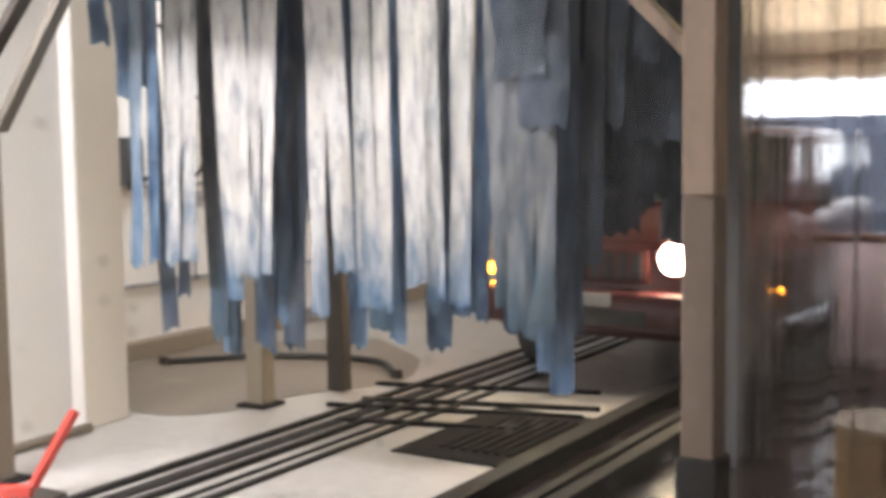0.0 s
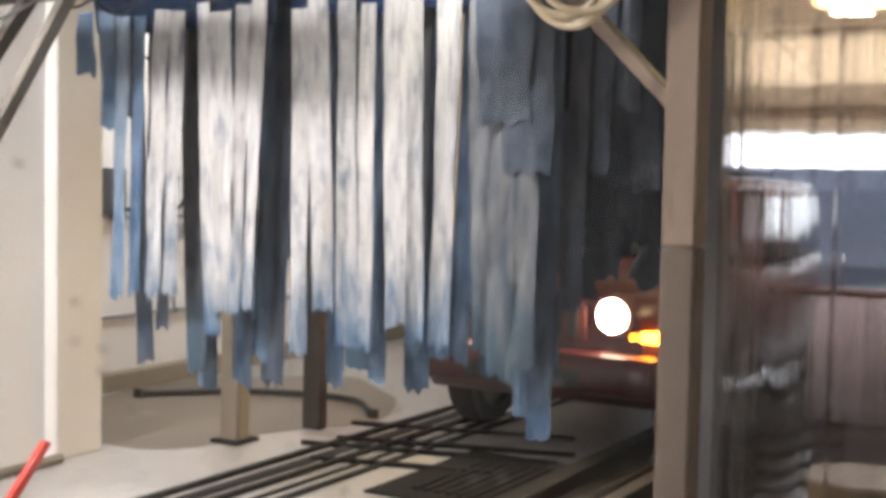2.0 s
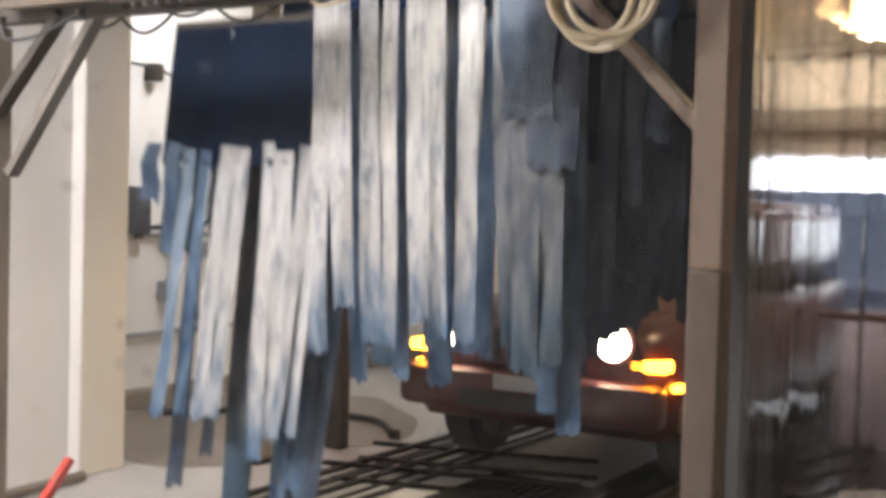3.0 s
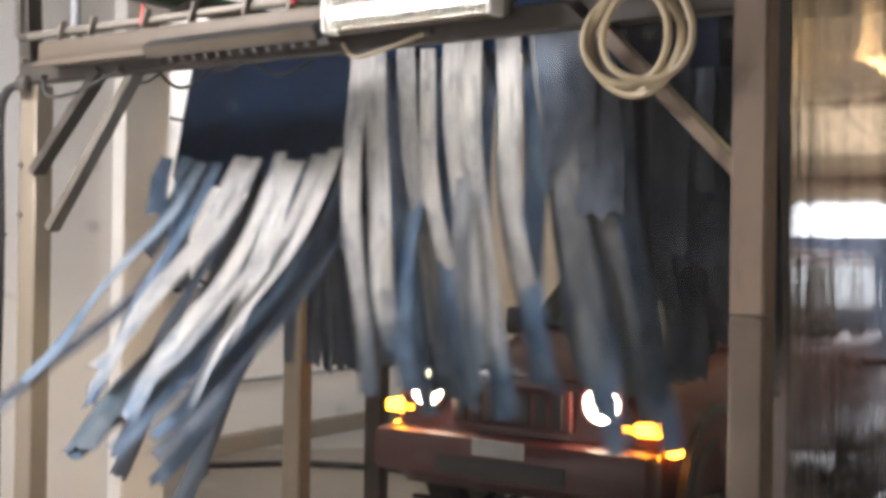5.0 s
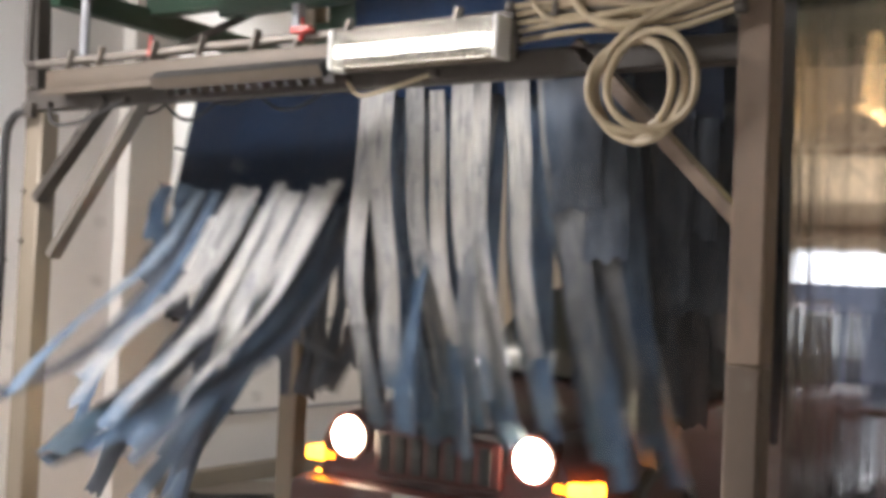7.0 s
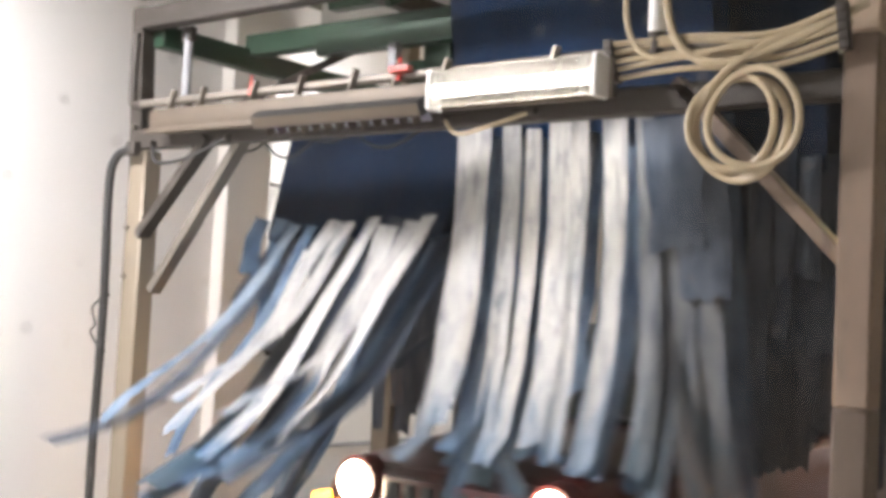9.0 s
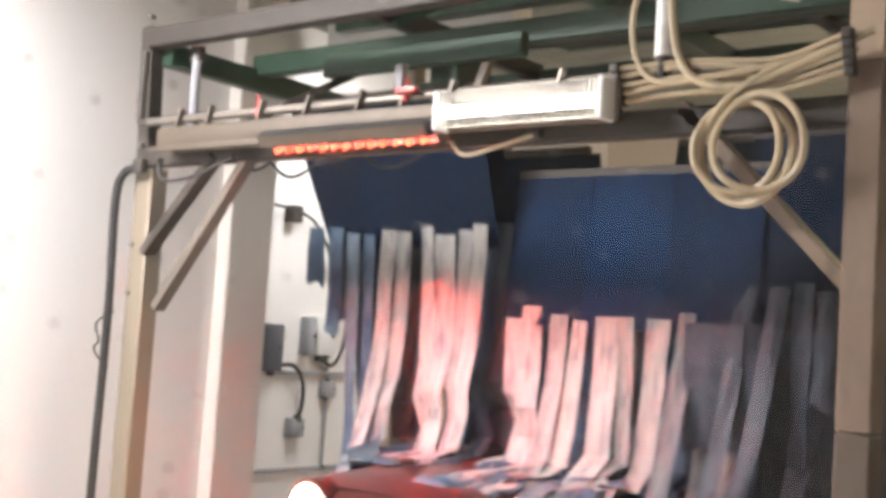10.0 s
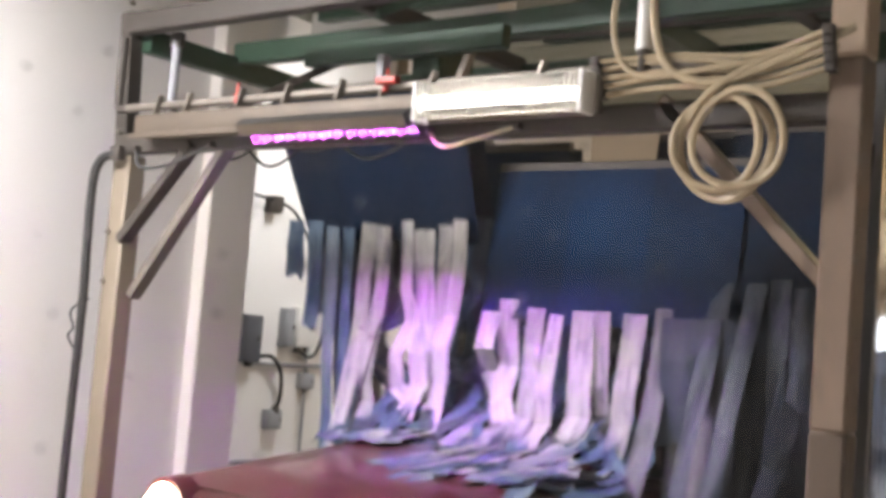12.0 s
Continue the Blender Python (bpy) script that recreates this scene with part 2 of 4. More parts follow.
# ---- mesh helpers ----
def box(bm, x0, x1, y0, y1, z0, z1, bevel=0.0):
    r = bmesh.ops.create_cube(bm, size=1.0, matrix=Matrix.Translation(((x0 + x1) / 2, (y0 + y1) / 2, (z0 + z1) / 2)) @ Matrix.Diagonal((abs(x1 - x0), abs(y1 - y0), abs(z1 - z0), 1)))
    if bevel:
        es = list({e for v in r["verts"] for e in v.link_edges})
        bmesh.ops.bevel(bm, geom=es, offset=bevel, segments=2, affect="EDGES", profile=0.5)
    return bm


def rod(bm, a, b, r, sides=12, r2=None):
    a, b = Vector(a), Vector(b)
    m = Matrix.Translation((a + b) / 2) @ (b - a).to_track_quat("Z", "Y").to_matrix().to_4x4()
    bmesh.ops.create_cone(bm, cap_ends=True, segments=sides, radius1=r, radius2=r if r2 is None else r2, depth=(b - a).length, matrix=m)
    return bm


def beam(bm, a, b, w, h):
    """A square tube from a to b."""
    a, b = Vector(a), Vector(b)
    m = Matrix.Translation((a + b) / 2) @ (b - a).to_track_quat("Z", "Y").to_matrix().to_4x4() @ Matrix.Diagonal((w, h, (b - a).length, 1))
    r = bmesh.ops.create_cube(bm, size=1.0, matrix=m)
    bmesh.ops.bevel(bm, geom=list({e for v in r["verts"] for e in v.link_edges}), offset=min(w, h) * 0.08, segments=1, affect="EDGES")
    return bm


def tube(bm, pts, r, sides=8):
    """A round hose along points."""
    pts = [Vector(p) for p in pts]
    rings = []
    for i, p in enumerate(pts):
        d = (pts[min(i + 1, len(pts) - 1)] - pts[max(i - 1, 0)]).normalized()
        u = d.orthogonal().normalized() if i == 0 else (rings[-1][1] - d * rings[-1][1].dot(d)).normalized()
        w = d.cross(u)
        rings.append(([bm.verts.new(p + r * (math.cos(k * math.tau / sides) * u + math.sin(k * math.tau / sides) * w)) for k in range(sides)], u))
    for (a, _), (b, _) in zip(rings, rings[1:]):
        for k in range(sides):
            bm.faces.new((a[k], a[(k + 1) % sides], b[(k + 1) % sides], b[k]))
    for ring, flip in ((rings[0][0], -1), (rings[-1][0], 1)):
        bm.faces.new(ring[::flip])
    return bm


def curve(points, n=8):
    """A smooth line through points."""
    P = [Vector(p) for p in points]
    P = [2 * P[0] - P[1], *P, 2 * P[-1] - P[-2]]
    out = []
    for i in range(1, len(P) - 2):
        for k in range(n):
            t = k / n
            out.append(0.5 * (2 * P[i] + (P[i + 1] - P[i - 1]) * t + (2 * P[i - 1] - 5 * P[i] + 4 * P[i + 1] - P[i + 2]) * t * t + (3 * P[i] - P[i - 1] - 3 * P[i + 1] + P[i + 2]) * t ** 3))
    return [*out, P[-2]]


def mesh(name, bm, material, smooth=False):
    bmesh.ops.recalc_face_normals(bm, faces=bm.faces)
    me = bpy.data.meshes.new(name)
    bm.to_mesh(me)
    bm.free()
    me.materials.append(material)
    if smooth:
        me.shade_smooth()
        me.set_sharp_from_angle(angle=radians(38))
    return me


def part(name, bm, material, parent, label="", smooth=True):
    ob = new(name, mesh(name, bm, material, smooth))
    ob.parent = parent
    return tagged(ob, label)


def thing(name, label, category, at=(0, 0, 0), group=""):
    ob = new(name)
    ob.matrix_world = Matrix.Translation(at)
    return tagged(ob, label, category, group)


def setting(name, bm, material, label):
    return tagged(new(name, mesh(name, bm, material)), label, kind="structure")


B = bmesh.new

# ---- large structure ----
setting("floor", box(B(), -7.4, 3.2, -3.2, 12.0, -0.15, 0.0), CONCRETE, "wet pale concrete floor of a car wash bay, stained dark along the tracks")
setting("wall_near", box(B(), -5.8, -5.6, -3.2, 5.2, 0.0, 4.3), WALL, "bright white painted wall along the wash bay")
setting("wall_return", box(B(), -7.4, -5.8, 5.05, 5.2, 0.0, 4.3), WALL, "white painted return of the bay wall")
setting("wall_far", box(B(), -7.26, -7.06, 5.2, 12.0, 0.0, 4.3), WALL, "white painted wall carrying conduits and boxes")
setting("wall_behind", box(B(), -5.8, 3.2, -3.4, -3.2, 0.0, 4.3), WALL, "plain white wall closing the viewing side")
setting("wall_side", box(B(), 3.0, 3.2, -3.2, 12.0, 0.0, 4.3), WALL, "plain white wall closing the viewing side")
setting("wall_partition", box(B(), -0.38, 3.0, 3.8, 3.95, 0.0, 4.3), DARKWALL, "brown boarded partition beside the wash bay")
cl = B()
box(cl, -7.4, 3.2, -3.4, 12.2, 4.3, 4.45)
for i in range(36):
    box(cl, -7.3, 3.1, 3.0 + 0.25 * i, 3.23 + 0.25 * i, 4.27, 4.3)
setting("ceiling", cl, CEILING, "grey-green boarded ceiling over the wash tunnel")
setting("column", box(B(), -5.65, -5.5, 4.84, 5.2, 0.0, 4.3, 0.015), COLUMN, "cream painted square column at the end of the wall")
setting("baseboard", box(B(), -7.06, -6.92, 5.2, 12.0, 0.0, 0.14, 0.01), mat("dirty_kerb", (0.24, 0.2, 0.15), 0.6, grain=0.3, scale=4), "dirty brown concrete kerb along the wall foot")

# entrance wall with an opening, and a sectional door half raised over it
ew = B()
box(ew, -7.26, -4.7, 11.95, 12.15, 0, 4.3)
box(ew, -1.45, 3.2, 11.95, 12.15, 0, 4.3)
box(ew, -4.7, -1.45, 11.95, 12.15, 3.5, 4.3)
setting("wall_entrance", ew, BEIGE, "beige wall round the tunnel entrance")
door = setting("door_1", box(B(), -4.7, -1.45, 11.86, 11.9, 2.26, 3.6), BEIGE, "beige sectional overhead door, half raised over the bright entrance")
for k in range(3):
    part("panel", box(B(), -4.68, -1.47, 11.8, 11.86, (2.27, 2.57, 3.37)[k], (2.43, 3.35, 3.6)[k], 0.02), BEIGE, door)
part("rail", box(B(), -4.7, -1.45, 11.77, 11.86, 2.44, 2.56, 0.01), BROWNPOST, door, "dark brown cross rail of the door")
part("rail", box(B(), -4.7, -1.45, 11.76, 11.8, 3.3, 3.36, 0.008), BROWNPOST, door, "dark brown cross rail of the door")
part("track_arm", beam(B(), (-3.25, 11.74, 3.2), (-2.9, 11.74, 2.85), 0.07, 0.03), BROWNPOST, door, "dark diagonal arm of the door track")
# panes glow by material in place of daylight coming through them
for k in range(4):
    part("pane", box(B(), -4.42 + 0.8 * k, -3.72 + 0.8 * k, 11.78, 11.8, 2.78, 3.25, 0.01), mat("glowing_milky_pane", (0.6, 0.52, 0.4), 0.3, emit=((1.0, 0.8, 0.55), 0.5)), door, "milky door pane with daylight put in as glow")
setting("ground", box(B(), -60, 60, 12.15, 90, -0.2, -0.02), ASPHALT, "wet dark asphalt outside the entrance")
setting("backdrop", box(B(), -30, 20, 26, 26.2, -0.02, 2.2), mat("pale_violet_plaster", (0.72, 0.64, 0.68), 0.8, grain=0.2, scale=0.6), "dull grey violet frontage across the yard")
setting("backdrop", box(B(), -60, 50, 60, 60.2, -0.02, 22), mat("overcast_sky", (0.8, 0.85, 0.9), 0.9, emit=((0.95, 0.97, 1.0), 2.4)), "bright overcast sky beyond the frontage")


# viewing window before the camera: a sill wall, a frame and a misted pane
win = setting("window_1", box(B(), -0.95, 0.95, -0.05, 0.05, 0.0, 1.15, 0.005), WALL, "misted viewing window over a white sill wall")
win.matrix_world = pose(-0.453, 0.659, 0, 0, 0, 34.5)
part("pane", box(B(), -0.88, 0.88, -0.003, 0.003, 1.17, 2.4), film_glass(), win, "misted glass pane with dried drops").visible_shadow = False
for lo, hi in ((-0.95, -0.88), (0.88, 0.95)):
    part("window_frame", box(B(), lo, hi, -0.04, 0.04, 1.15, 2.47, 0.005), BROWNPOST, win)
part("window_frame", box(B(), -0.88, 0.88, -0.04, 0.04, 2.4, 2.47, 0.005), BROWNPOST, win)


# ---- floor ironwork ----
def rail(label, x, y0, y1, w, h):
    ob = tagged(new("track_rail", mesh("track_rail", box(B(), x - w / 2, x + w / 2, y0, y1, 0.002, h, 0.006), IRON)), label, "rail", "floor tracks")
    return ob


for x, w, h in ((-4.42, 0.05, 0.03), (-4.28, 0.1, 0.014), (-4.12, 0.045, 0.03), (-3.98, 0.03, 0.018), (-3.86, 0.05, 0.02)):
    rail("black iron conveyor track rail let into the wet floor", x, 2.4, 11.6, w, h)
for x, w, h in ((-2.72, 0.12, 0.1), (-2.46, 0.06, 0.06), (-2.26, 0.09, 0.12)):
    rail("black iron wheel guide rail bolted to the floor", x, 2.4, 11.6, w, h)
for a, b in (((-4.6, 6.05), (-3.0, 6.5)), ((-4.5, 6.3), (-3.0, 6.75)), ((-4.3, 5.75), (-3.2, 6.05)), ((-4.7, 6.75), (-3.2, 7.2))):
    tagged(new("cross_bar", mesh("cross_bar", beam(B(), (*a, 0.014), (*b, 0.014), 0.045, 0.026), IRON)), "black iron cross bar between the floor tracks", "bar", "floor cross bars")
grate = thing("drain_grate", "black iron drain grate sunk between the tracks", "grate", (-3.1, 5.9, 0))
part("grate_frame", box(B(), -0.5, 0.4, -0.6, 0.62, 0.002, 0.012), SILT, grate)
for k in range(9):
    part("grate_bar", box(B(), -0.3 + 0.07 * k, -0.27 + 0.07 * k, -0.42, 0.42, 0.012, 0.024), SILT, grate)

# wet patch behind the curtain, most of its darkness painted shade
wet = B()
edge_line = [(-5.85 + 1.12 * math.cos(a) * (1 + 0.1 * math.sin(3 * a) + 0.07 * math.sin(7 * a + 1)), 6.75 + 1.5 * math.sin(a) * (1 + 0.08 * math.sin(5 * a))) for a in np.linspace(0, math.tau, 41)[:-1]]
low, high = ([wet.verts.new((x, y, z)) for x, y in edge_line] for z in (0.0015, 0.005))
middle = wet.verts.new((-5.85, 6.75, 0.005))
for i in range(40):
    j = (i + 1) % 40
    wet.faces.new((low[i], low[j], high[j], high[i]))
    wet.faces.new((high[i], high[j], middle))
setting("puddle", wet, mat("wet_floor_with_shade", (0.2, 0.165, 0.13), 0.4, grain=0.4, scale=2.5, bump=0.15, spots=((0.3, 0.28, 0.25), 2.2, 0.58)), "dirty brown wet patch on the floor by the wall, with shade painted in")

# red lever on the floor by the wall
lever = thing("red_lever", "bright red painted steel lever standing on the floor", "lever", (-4.6, 3.85, 0))
part("lever_arm", beam(B(), (-0.02, -0.12, 0.06), (0.05, 0.1, 0.4), 0.055, 0.035), REDPAINT, lever)
part("lever_foot", beam(B(), (-0.02, -0.12, 0.04), (-0.3, -0.3, 0.04), 0.07, 0.06), REDPAINT, lever)
part("lever_plate", box(B(), -0.12, 0.08, -0.2, 0.0, 0.0, 0.02), DARKSTEEL, lever)
pipe = thing("floor_pipe", "grey pipe lying on the floor along the wall", "pipe", (-5.3, 3.9, 0))
part("pipe_run", rod(B(), (0.0, -1.2, 0.035), (-0.12, 0.9, 0.035), 0.03), STEEL, pipe)
part("pipe_collar", rod(B(), (-0.05, -0.3, 0.04), (-0.06, -0.2, 0.04), 0.04), STEEL, pipe)


# ---- wall fittings ----
def wall_box(name, label, y0, y1, z0, z1, depth, material):
    t = thing(name, label, "box", (-7.06, (y0 + y1) / 2, z0))
    hw, hh = (y1 - y0) / 2, z1 - z0
    part("body", box(B(), 0, depth, -hw, hw, 0, hh, 0.012), material, t)
    part("cover", box(B(), depth, depth + 0.012, -hw + 0.01, hw - 0.01, 0.01, hh - 0.01, 0.004), material, t)
    part("latch", box(B(), depth + 0.012, depth + 0.025, hw * 0.4, hw * 0.7, hh * 0.45, hh * 0.55), DARKSTEEL, t)
    return t


def conduit(label, pts, r, material=GREYPLASTIC, name="conduit"):
    t = thing(name, label, "conduit", pts[0])
    o = Vector(pts[0])
    part("run", tube(B(), [Vector(p) - o for p in pts], r), material, t)
    for p in (pts[0], pts[-1]):
        q = Vector(p) - o
        part("clamp", box(B(), q.x - r * 1.6, q.x + r * 1.6, q.y - 0.02, q.y + 0.02, q.z - r * 1.6, q.z + r * 1.6, 0.004), DARKSTEEL, t)
    return t


WX = -7.03
wall_box("switch_box", "dark grey steel switch box on the white wall", 6.6, 6.79, 1.38, 1.76, 0.12, mat("dark_grey_box", (0.08, 0.085, 0.1), 0.4, 0.2, grain=0.2, scale=8))
wall_box("junction_box", "white plastic junction box on the wall", 7.2, 7.42, 1.52, 1.86, 0.1, WHITEPLASTIC)
wall_box("side_box", "grey steel box beside the white junction box", 7.08, 7.17, 1.52, 1.84, 0.1, GREYPLASTIC)
wall_box("outlet_box", "small grey outlet box on the conduit", 7.35, 7.5, 1.17, 1.31, 0.07, GREYPLASTIC)
wall_box("plug_socket", "grey plug hanging on a cable by the wall", 6.98, 7.14, 0.84, 1.0, 0.08, GREYPLASTIC)
wall_box("wall_bracket", "small dark bracket high on the wall", 6.8, 6.9, 2.6, 2.74, 0.12, DARKSTEEL)
conduit("grey horizontal conduit clipped along the white wall", [(WX, 6.75, 1.37), (WX, 8.0, 1.37), (WX, 8.8, 1.37), (WX, 8.85, 1.42), (WX, 8.85, 1.55)], 0.017)
conduit("long grey conduit along the wall above the kerb", [(WX, 5.3, 0.58), (WX, 7.3, 0.58), (WX, 11.6, 0.56)], 0.018)
conduit("thin grey conduit running down from the outlet box", [(WX, 7.43, 1.17), (WX, 7.43, 0.58)], 0.013)
conduit("grey conduit joining the two wall boxes", [(WX, 7.4, 1.52), (WX, 7.43, 1.31)], 0.012)
conduit("black cable hanging from the switch box to its plug", curve([(WX, 6.78, 1.42), (WX + 0.06, 6.95, 1.43), (WX + 0.05, 7.08, 1.3), (WX + 0.04, 7.1, 1.1), (WX + 0.04, 7.06, 1.0)]), 0.018, RUBBER, "cable")
conduit("black cable looping below the junction box", curve([(WX + 0.03, 7.53, 2.65), (WX + 0.03, 7.58, 2.2), (WX + 0.05, 7.56, 1.7), (WX + 0.06, 7.42, 1.45), (WX + 0.04, 7.25, 1.5)]), 0.016, RUBBER, "cable")
conduit("black cable draped from the wall bracket", curve([(WX + 0.06, 5.6, 2.72), (WX + 0.06, 6.84, 2.7), (WX + 0.06, 7.2, 2.5), (WX + 0.05, 7.45, 2.1), (WX + 0.05, 7.8, 2.05)]), 0.013, RUBBER, "cable")
conduit("black hose standing behind the back post", curve([(-5.25, 6.2, 2.6), (-5.22, 6.2, 1.6), (-5.28, 6.2, 0.9), (-5.24, 6.2, 0.02)]), 0.025, RUBBER, "hose")
conduit("black hose lying along the floor behind the curtain", curve([(-6.6, 6.6, 0.03), (-6.0, 7.2, 0.03), (-5.2, 7.4, 0.03), (-4.7, 7.0, 0.03)]), 0.025, RUBBER, "hose")

# ---- gantry ----
GY = 3.85
gantry = thing("wash_gantry", "steel gantry frame spanning the wash bay, grimy and wet", "gantry", (-3.2, GY, 0))


def gpart(name, a, b, w, h, material, label=""):
    o = Vector((-3.2, GY, 0))
    return part(name, beam(B(), Vector(a) - o, Vector(b) - o, w, h), material, gantry, label)


gpart("post", (-5.06, GY + 0.02, 2.08), (-5.14, GY + 0.02, 3.27), 0.09, 0.09, DARKSTEEL, "dark upper post")
gpart("post", (-5.02, GY, 0.0), (-5.02, GY, 2.5), 0.13, 0.11, POSTPAINT, "tan scuffed lower post")
# lamp light painted into the right post: dark lower length, tan upper length
gpart("post", (-1.32, GY, 0.0), (-1.32, GY, 1.5), 0.12, 0.12, mat("shaded_brown_wet_post", (0.09, 0.065, 0.048), 0.38, grain=0.35, scale=6, spots=((0.16, 0.12, 0.09), 6, 0.6), stretch=(1, 1, 0.25)), "brown wet lower post, painted darker where less light falls")
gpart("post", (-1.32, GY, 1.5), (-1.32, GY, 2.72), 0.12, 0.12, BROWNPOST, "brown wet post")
gpart("post", (-1.32, GY, 2.72), (-1.32, GY, 3.9), 0.125, 0.125, mat("lamplit_upper_post_tan", (0.42, 0.32, 0.23), 0.45, grain=0.2, scale=6, spots=((0.24, 0.17, 0.11), 5, 0.6), stretch=(1, 1, 0.25)), "upper post with lamp light painted in as tan")
gpart("post", (-5.0, 5.86, 0.0), (-5.0, 5.86, 3.5), 0.15, 0.12, POSTPAINT, "tan back post")
gpart("post", (-1.88, 5.92, 0.0), (-1.88, 5.92, 3.5), 0.1, 0.1, GREYPLASTIC, "grey back post")
gpart("post", (-4.84, 6.5, 0.0), (-4.84, 6.5, 2.9), 0.14, 0.1, DARKSTEEL, "dark post behind")
gpart("beam", (-5.1, GY, 3.2), (-1.3, GY, 3.2), 0.09, 0.11, DARKSTEEL, "dark top beam")
gpart("beam", (-5.08, GY, 2.56), (-1.3, GY, 2.56), 0.08, 0.1, DARKSTEEL, "dark lower beam")
gpart("beam", (-5.05, GY + 0.05, 3.12), (-5.05, 5.86, 3.12), 0.09, 0.12, GREENSTEEL, "green side beam")
gpart("beam", (-1.42, GY + 0.06, 3.3), (-1.42, 5.86, 3.3), 0.09, 0.12, GREENSTEEL, "green side beam")
gpart("beam", (-5.05, 4.55, 3.2), (-1.4, 4.55, 3.2), 0.09, 0.12, GREENSTEEL, "green cross beam")
gpart("beam", (-5.05, 5.2, 3.62), (-1.4, 5.2, 3.62), 0.1, 0.12, GREENSTEEL, "green cross beam")
gpart("beam", (-5.05, 5.86, 3.3), (-1.4, 5.86, 3.3), 0.1, 0.14, GREENSTEEL, "green back beam")
gpart("beam", (-2.75, GY + 0.05, 3.32), (-2.75, 5.86, 3.32), 0.1, 0.12, GREENSTEEL, "green inner beam")
gpart("brace", (-4.98, GY - 0.03, 2.06), (-4.5, GY - 0.03, 2.54), 0.075, 0.05, DARKSTEEL)
gpart("brace", (-4.93, GY + 0.03, 1.78), (-4.3, GY + 0.03, 2.56), 0.07, 0.05, STEEL)
gpart("brace", (-1.34, GY, 1.95), (-2.0, GY, 2.62), 0.08, 0.05, BROWNPOST)
gpart("brace", (-4.45, GY + 0.1, 2.72), (-4.2, 4.55, 3.12), 0.05, 0.04, DARKSTEEL)
gpart("brace", (-4.1, 5.86, 2.6), (-4.3, 5.86, 3.24), 0.05, 0.05, STEEL)
gpart("post_boot", (-1.32, GY, 0.02), (-1.32, GY, 0.62), 0.15, 0.15, IRON, "black boot round the post foot")
gpart("foot_plate", (-1.32, GY, 0.0), (-1.32, GY, 0.025), 0.26, 0.26, IRON)
gpart("foot_plate", (-5.02, GY, 0.0), (-5.02, GY, 0.025), 0.24, 0.24, IRON)
gpart("foot_plate", (-5.0, 5.86, 0.0), (-5.0, 5.86, 0.025), 0.24, 0.24, IRON)
for z in (3.3, 2.62, 2.1, 1.85):
    part("bolt", rod(B(), (-1.86, -0.07, z), (-1.86, -0.04, z), 0.014, 6), STEEL, gantry)
gpart("beam", (-4.3, 4.25, 3.5), (-1.4, 4.25, 3.5), 0.1, 0.1, GREENSTEEL, "dark cross beam")
gpart("beam", (-4.0, GY + 0.05, 3.36), (-4.0, 5.86, 3.36), 0.08, 0.1, DARKSTEEL, "dark inner beam")
gpart("beam", (-2.1, GY + 0.05, 3.4), (-2.1, 5.86, 3.4), 0.08, 0.1, DARKSTEEL, "dark inner beam")
gpart("hanger_arm", (-3.7, 4.9, 3.62), (-3.95, 4.45, 3.3), 0.06, 0.05, GREENSTEEL)
gpart("hanger_arm", (-2.45, 4.9, 3.62), (-2.2, 4.45, 3.3), 0.06, 0.05, WHITEPLASTIC, "pale hanger arm")
gpart("hanger_arm", (-2.0, 4.5, 3.4), (-1.75, 4.2, 3.1), 0.07, 0.05, WHITEPLASTIC, "pale hanger arm")
gpart("gearbox", (-3.95, 4.9, 3.1), (-3.75, 4.9, 3.1), 0.3, 0.22, GREENSTEEL, "dark green gearbox")
gpart("shaft", (-4.8, 4.9, 3.25), (-1.6, 4.9, 3.25), 0.05, 0.05, DARKSTEEL)
gpart("motor", (-3.3, 4.9, 3.75), (-2.9, 4.9, 3.75), 0.24, 0.22, DARKSTEEL, "dark drive motor on the frame")
gpart("roof_plate", (-4.2, 4.0, 3.34), (-3.0, 4.0, 3.34), 0.35, 0.02, STEEL, "grey cover plate")

conduit("grey strut with black ends beside the gantry post", [(-4.86, GY + 0.1, 2.72), (-4.86, GY + 0.1, 3.12)], 0.024, GREYPLASTIC, "strut")
for a, b, sag in ((-4.75, -4.2, 0.1), (-4.5, -3.9, 0.14), (-4.25, -3.55, 0.08), (-3.9, -3.2, 0.12)):
    conduit("thin black wire drooping behind the light bar", curve([(a, GY + 0.22, 2.66), ((2 * a + b) / 3, GY + 0.25, 2.62 - sag), ((a + 2 * b) / 3, GY + 0.24, 2.66 - sag), (b, GY + 0.2, 2.68)]), 0.008, RUBBER, "wire")
gpart("channel", (-4.35, 4.4, 3.1), (-3.1, 4.4, 3.1), 0.07, 0.11, GREENSTEEL, "dark green channel")
gpart("channel", (-3.6, 5.5, 3.45), (-1.5, 5.5, 3.45), 0.09, 0.14, GREENSTEEL, "dark green channel")
gpart("hanger_arm", (-3.55, 4.45, 3.15), (-3.5, 4.45, 2.8), 0.05, 0.05, GREENSTEEL)
gpart("hanger_arm", (-3.3, 4.45, 3.15), (-3.42, 4.45, 2.85), 0.045, 0.04, STEEL)
gpart("nozzle", (-3.75, 4.3, 3.04), (-3.75, 4.3, 2.92), 0.05, 0.05, GREYPLASTIC, "pale grey spray nozzle")

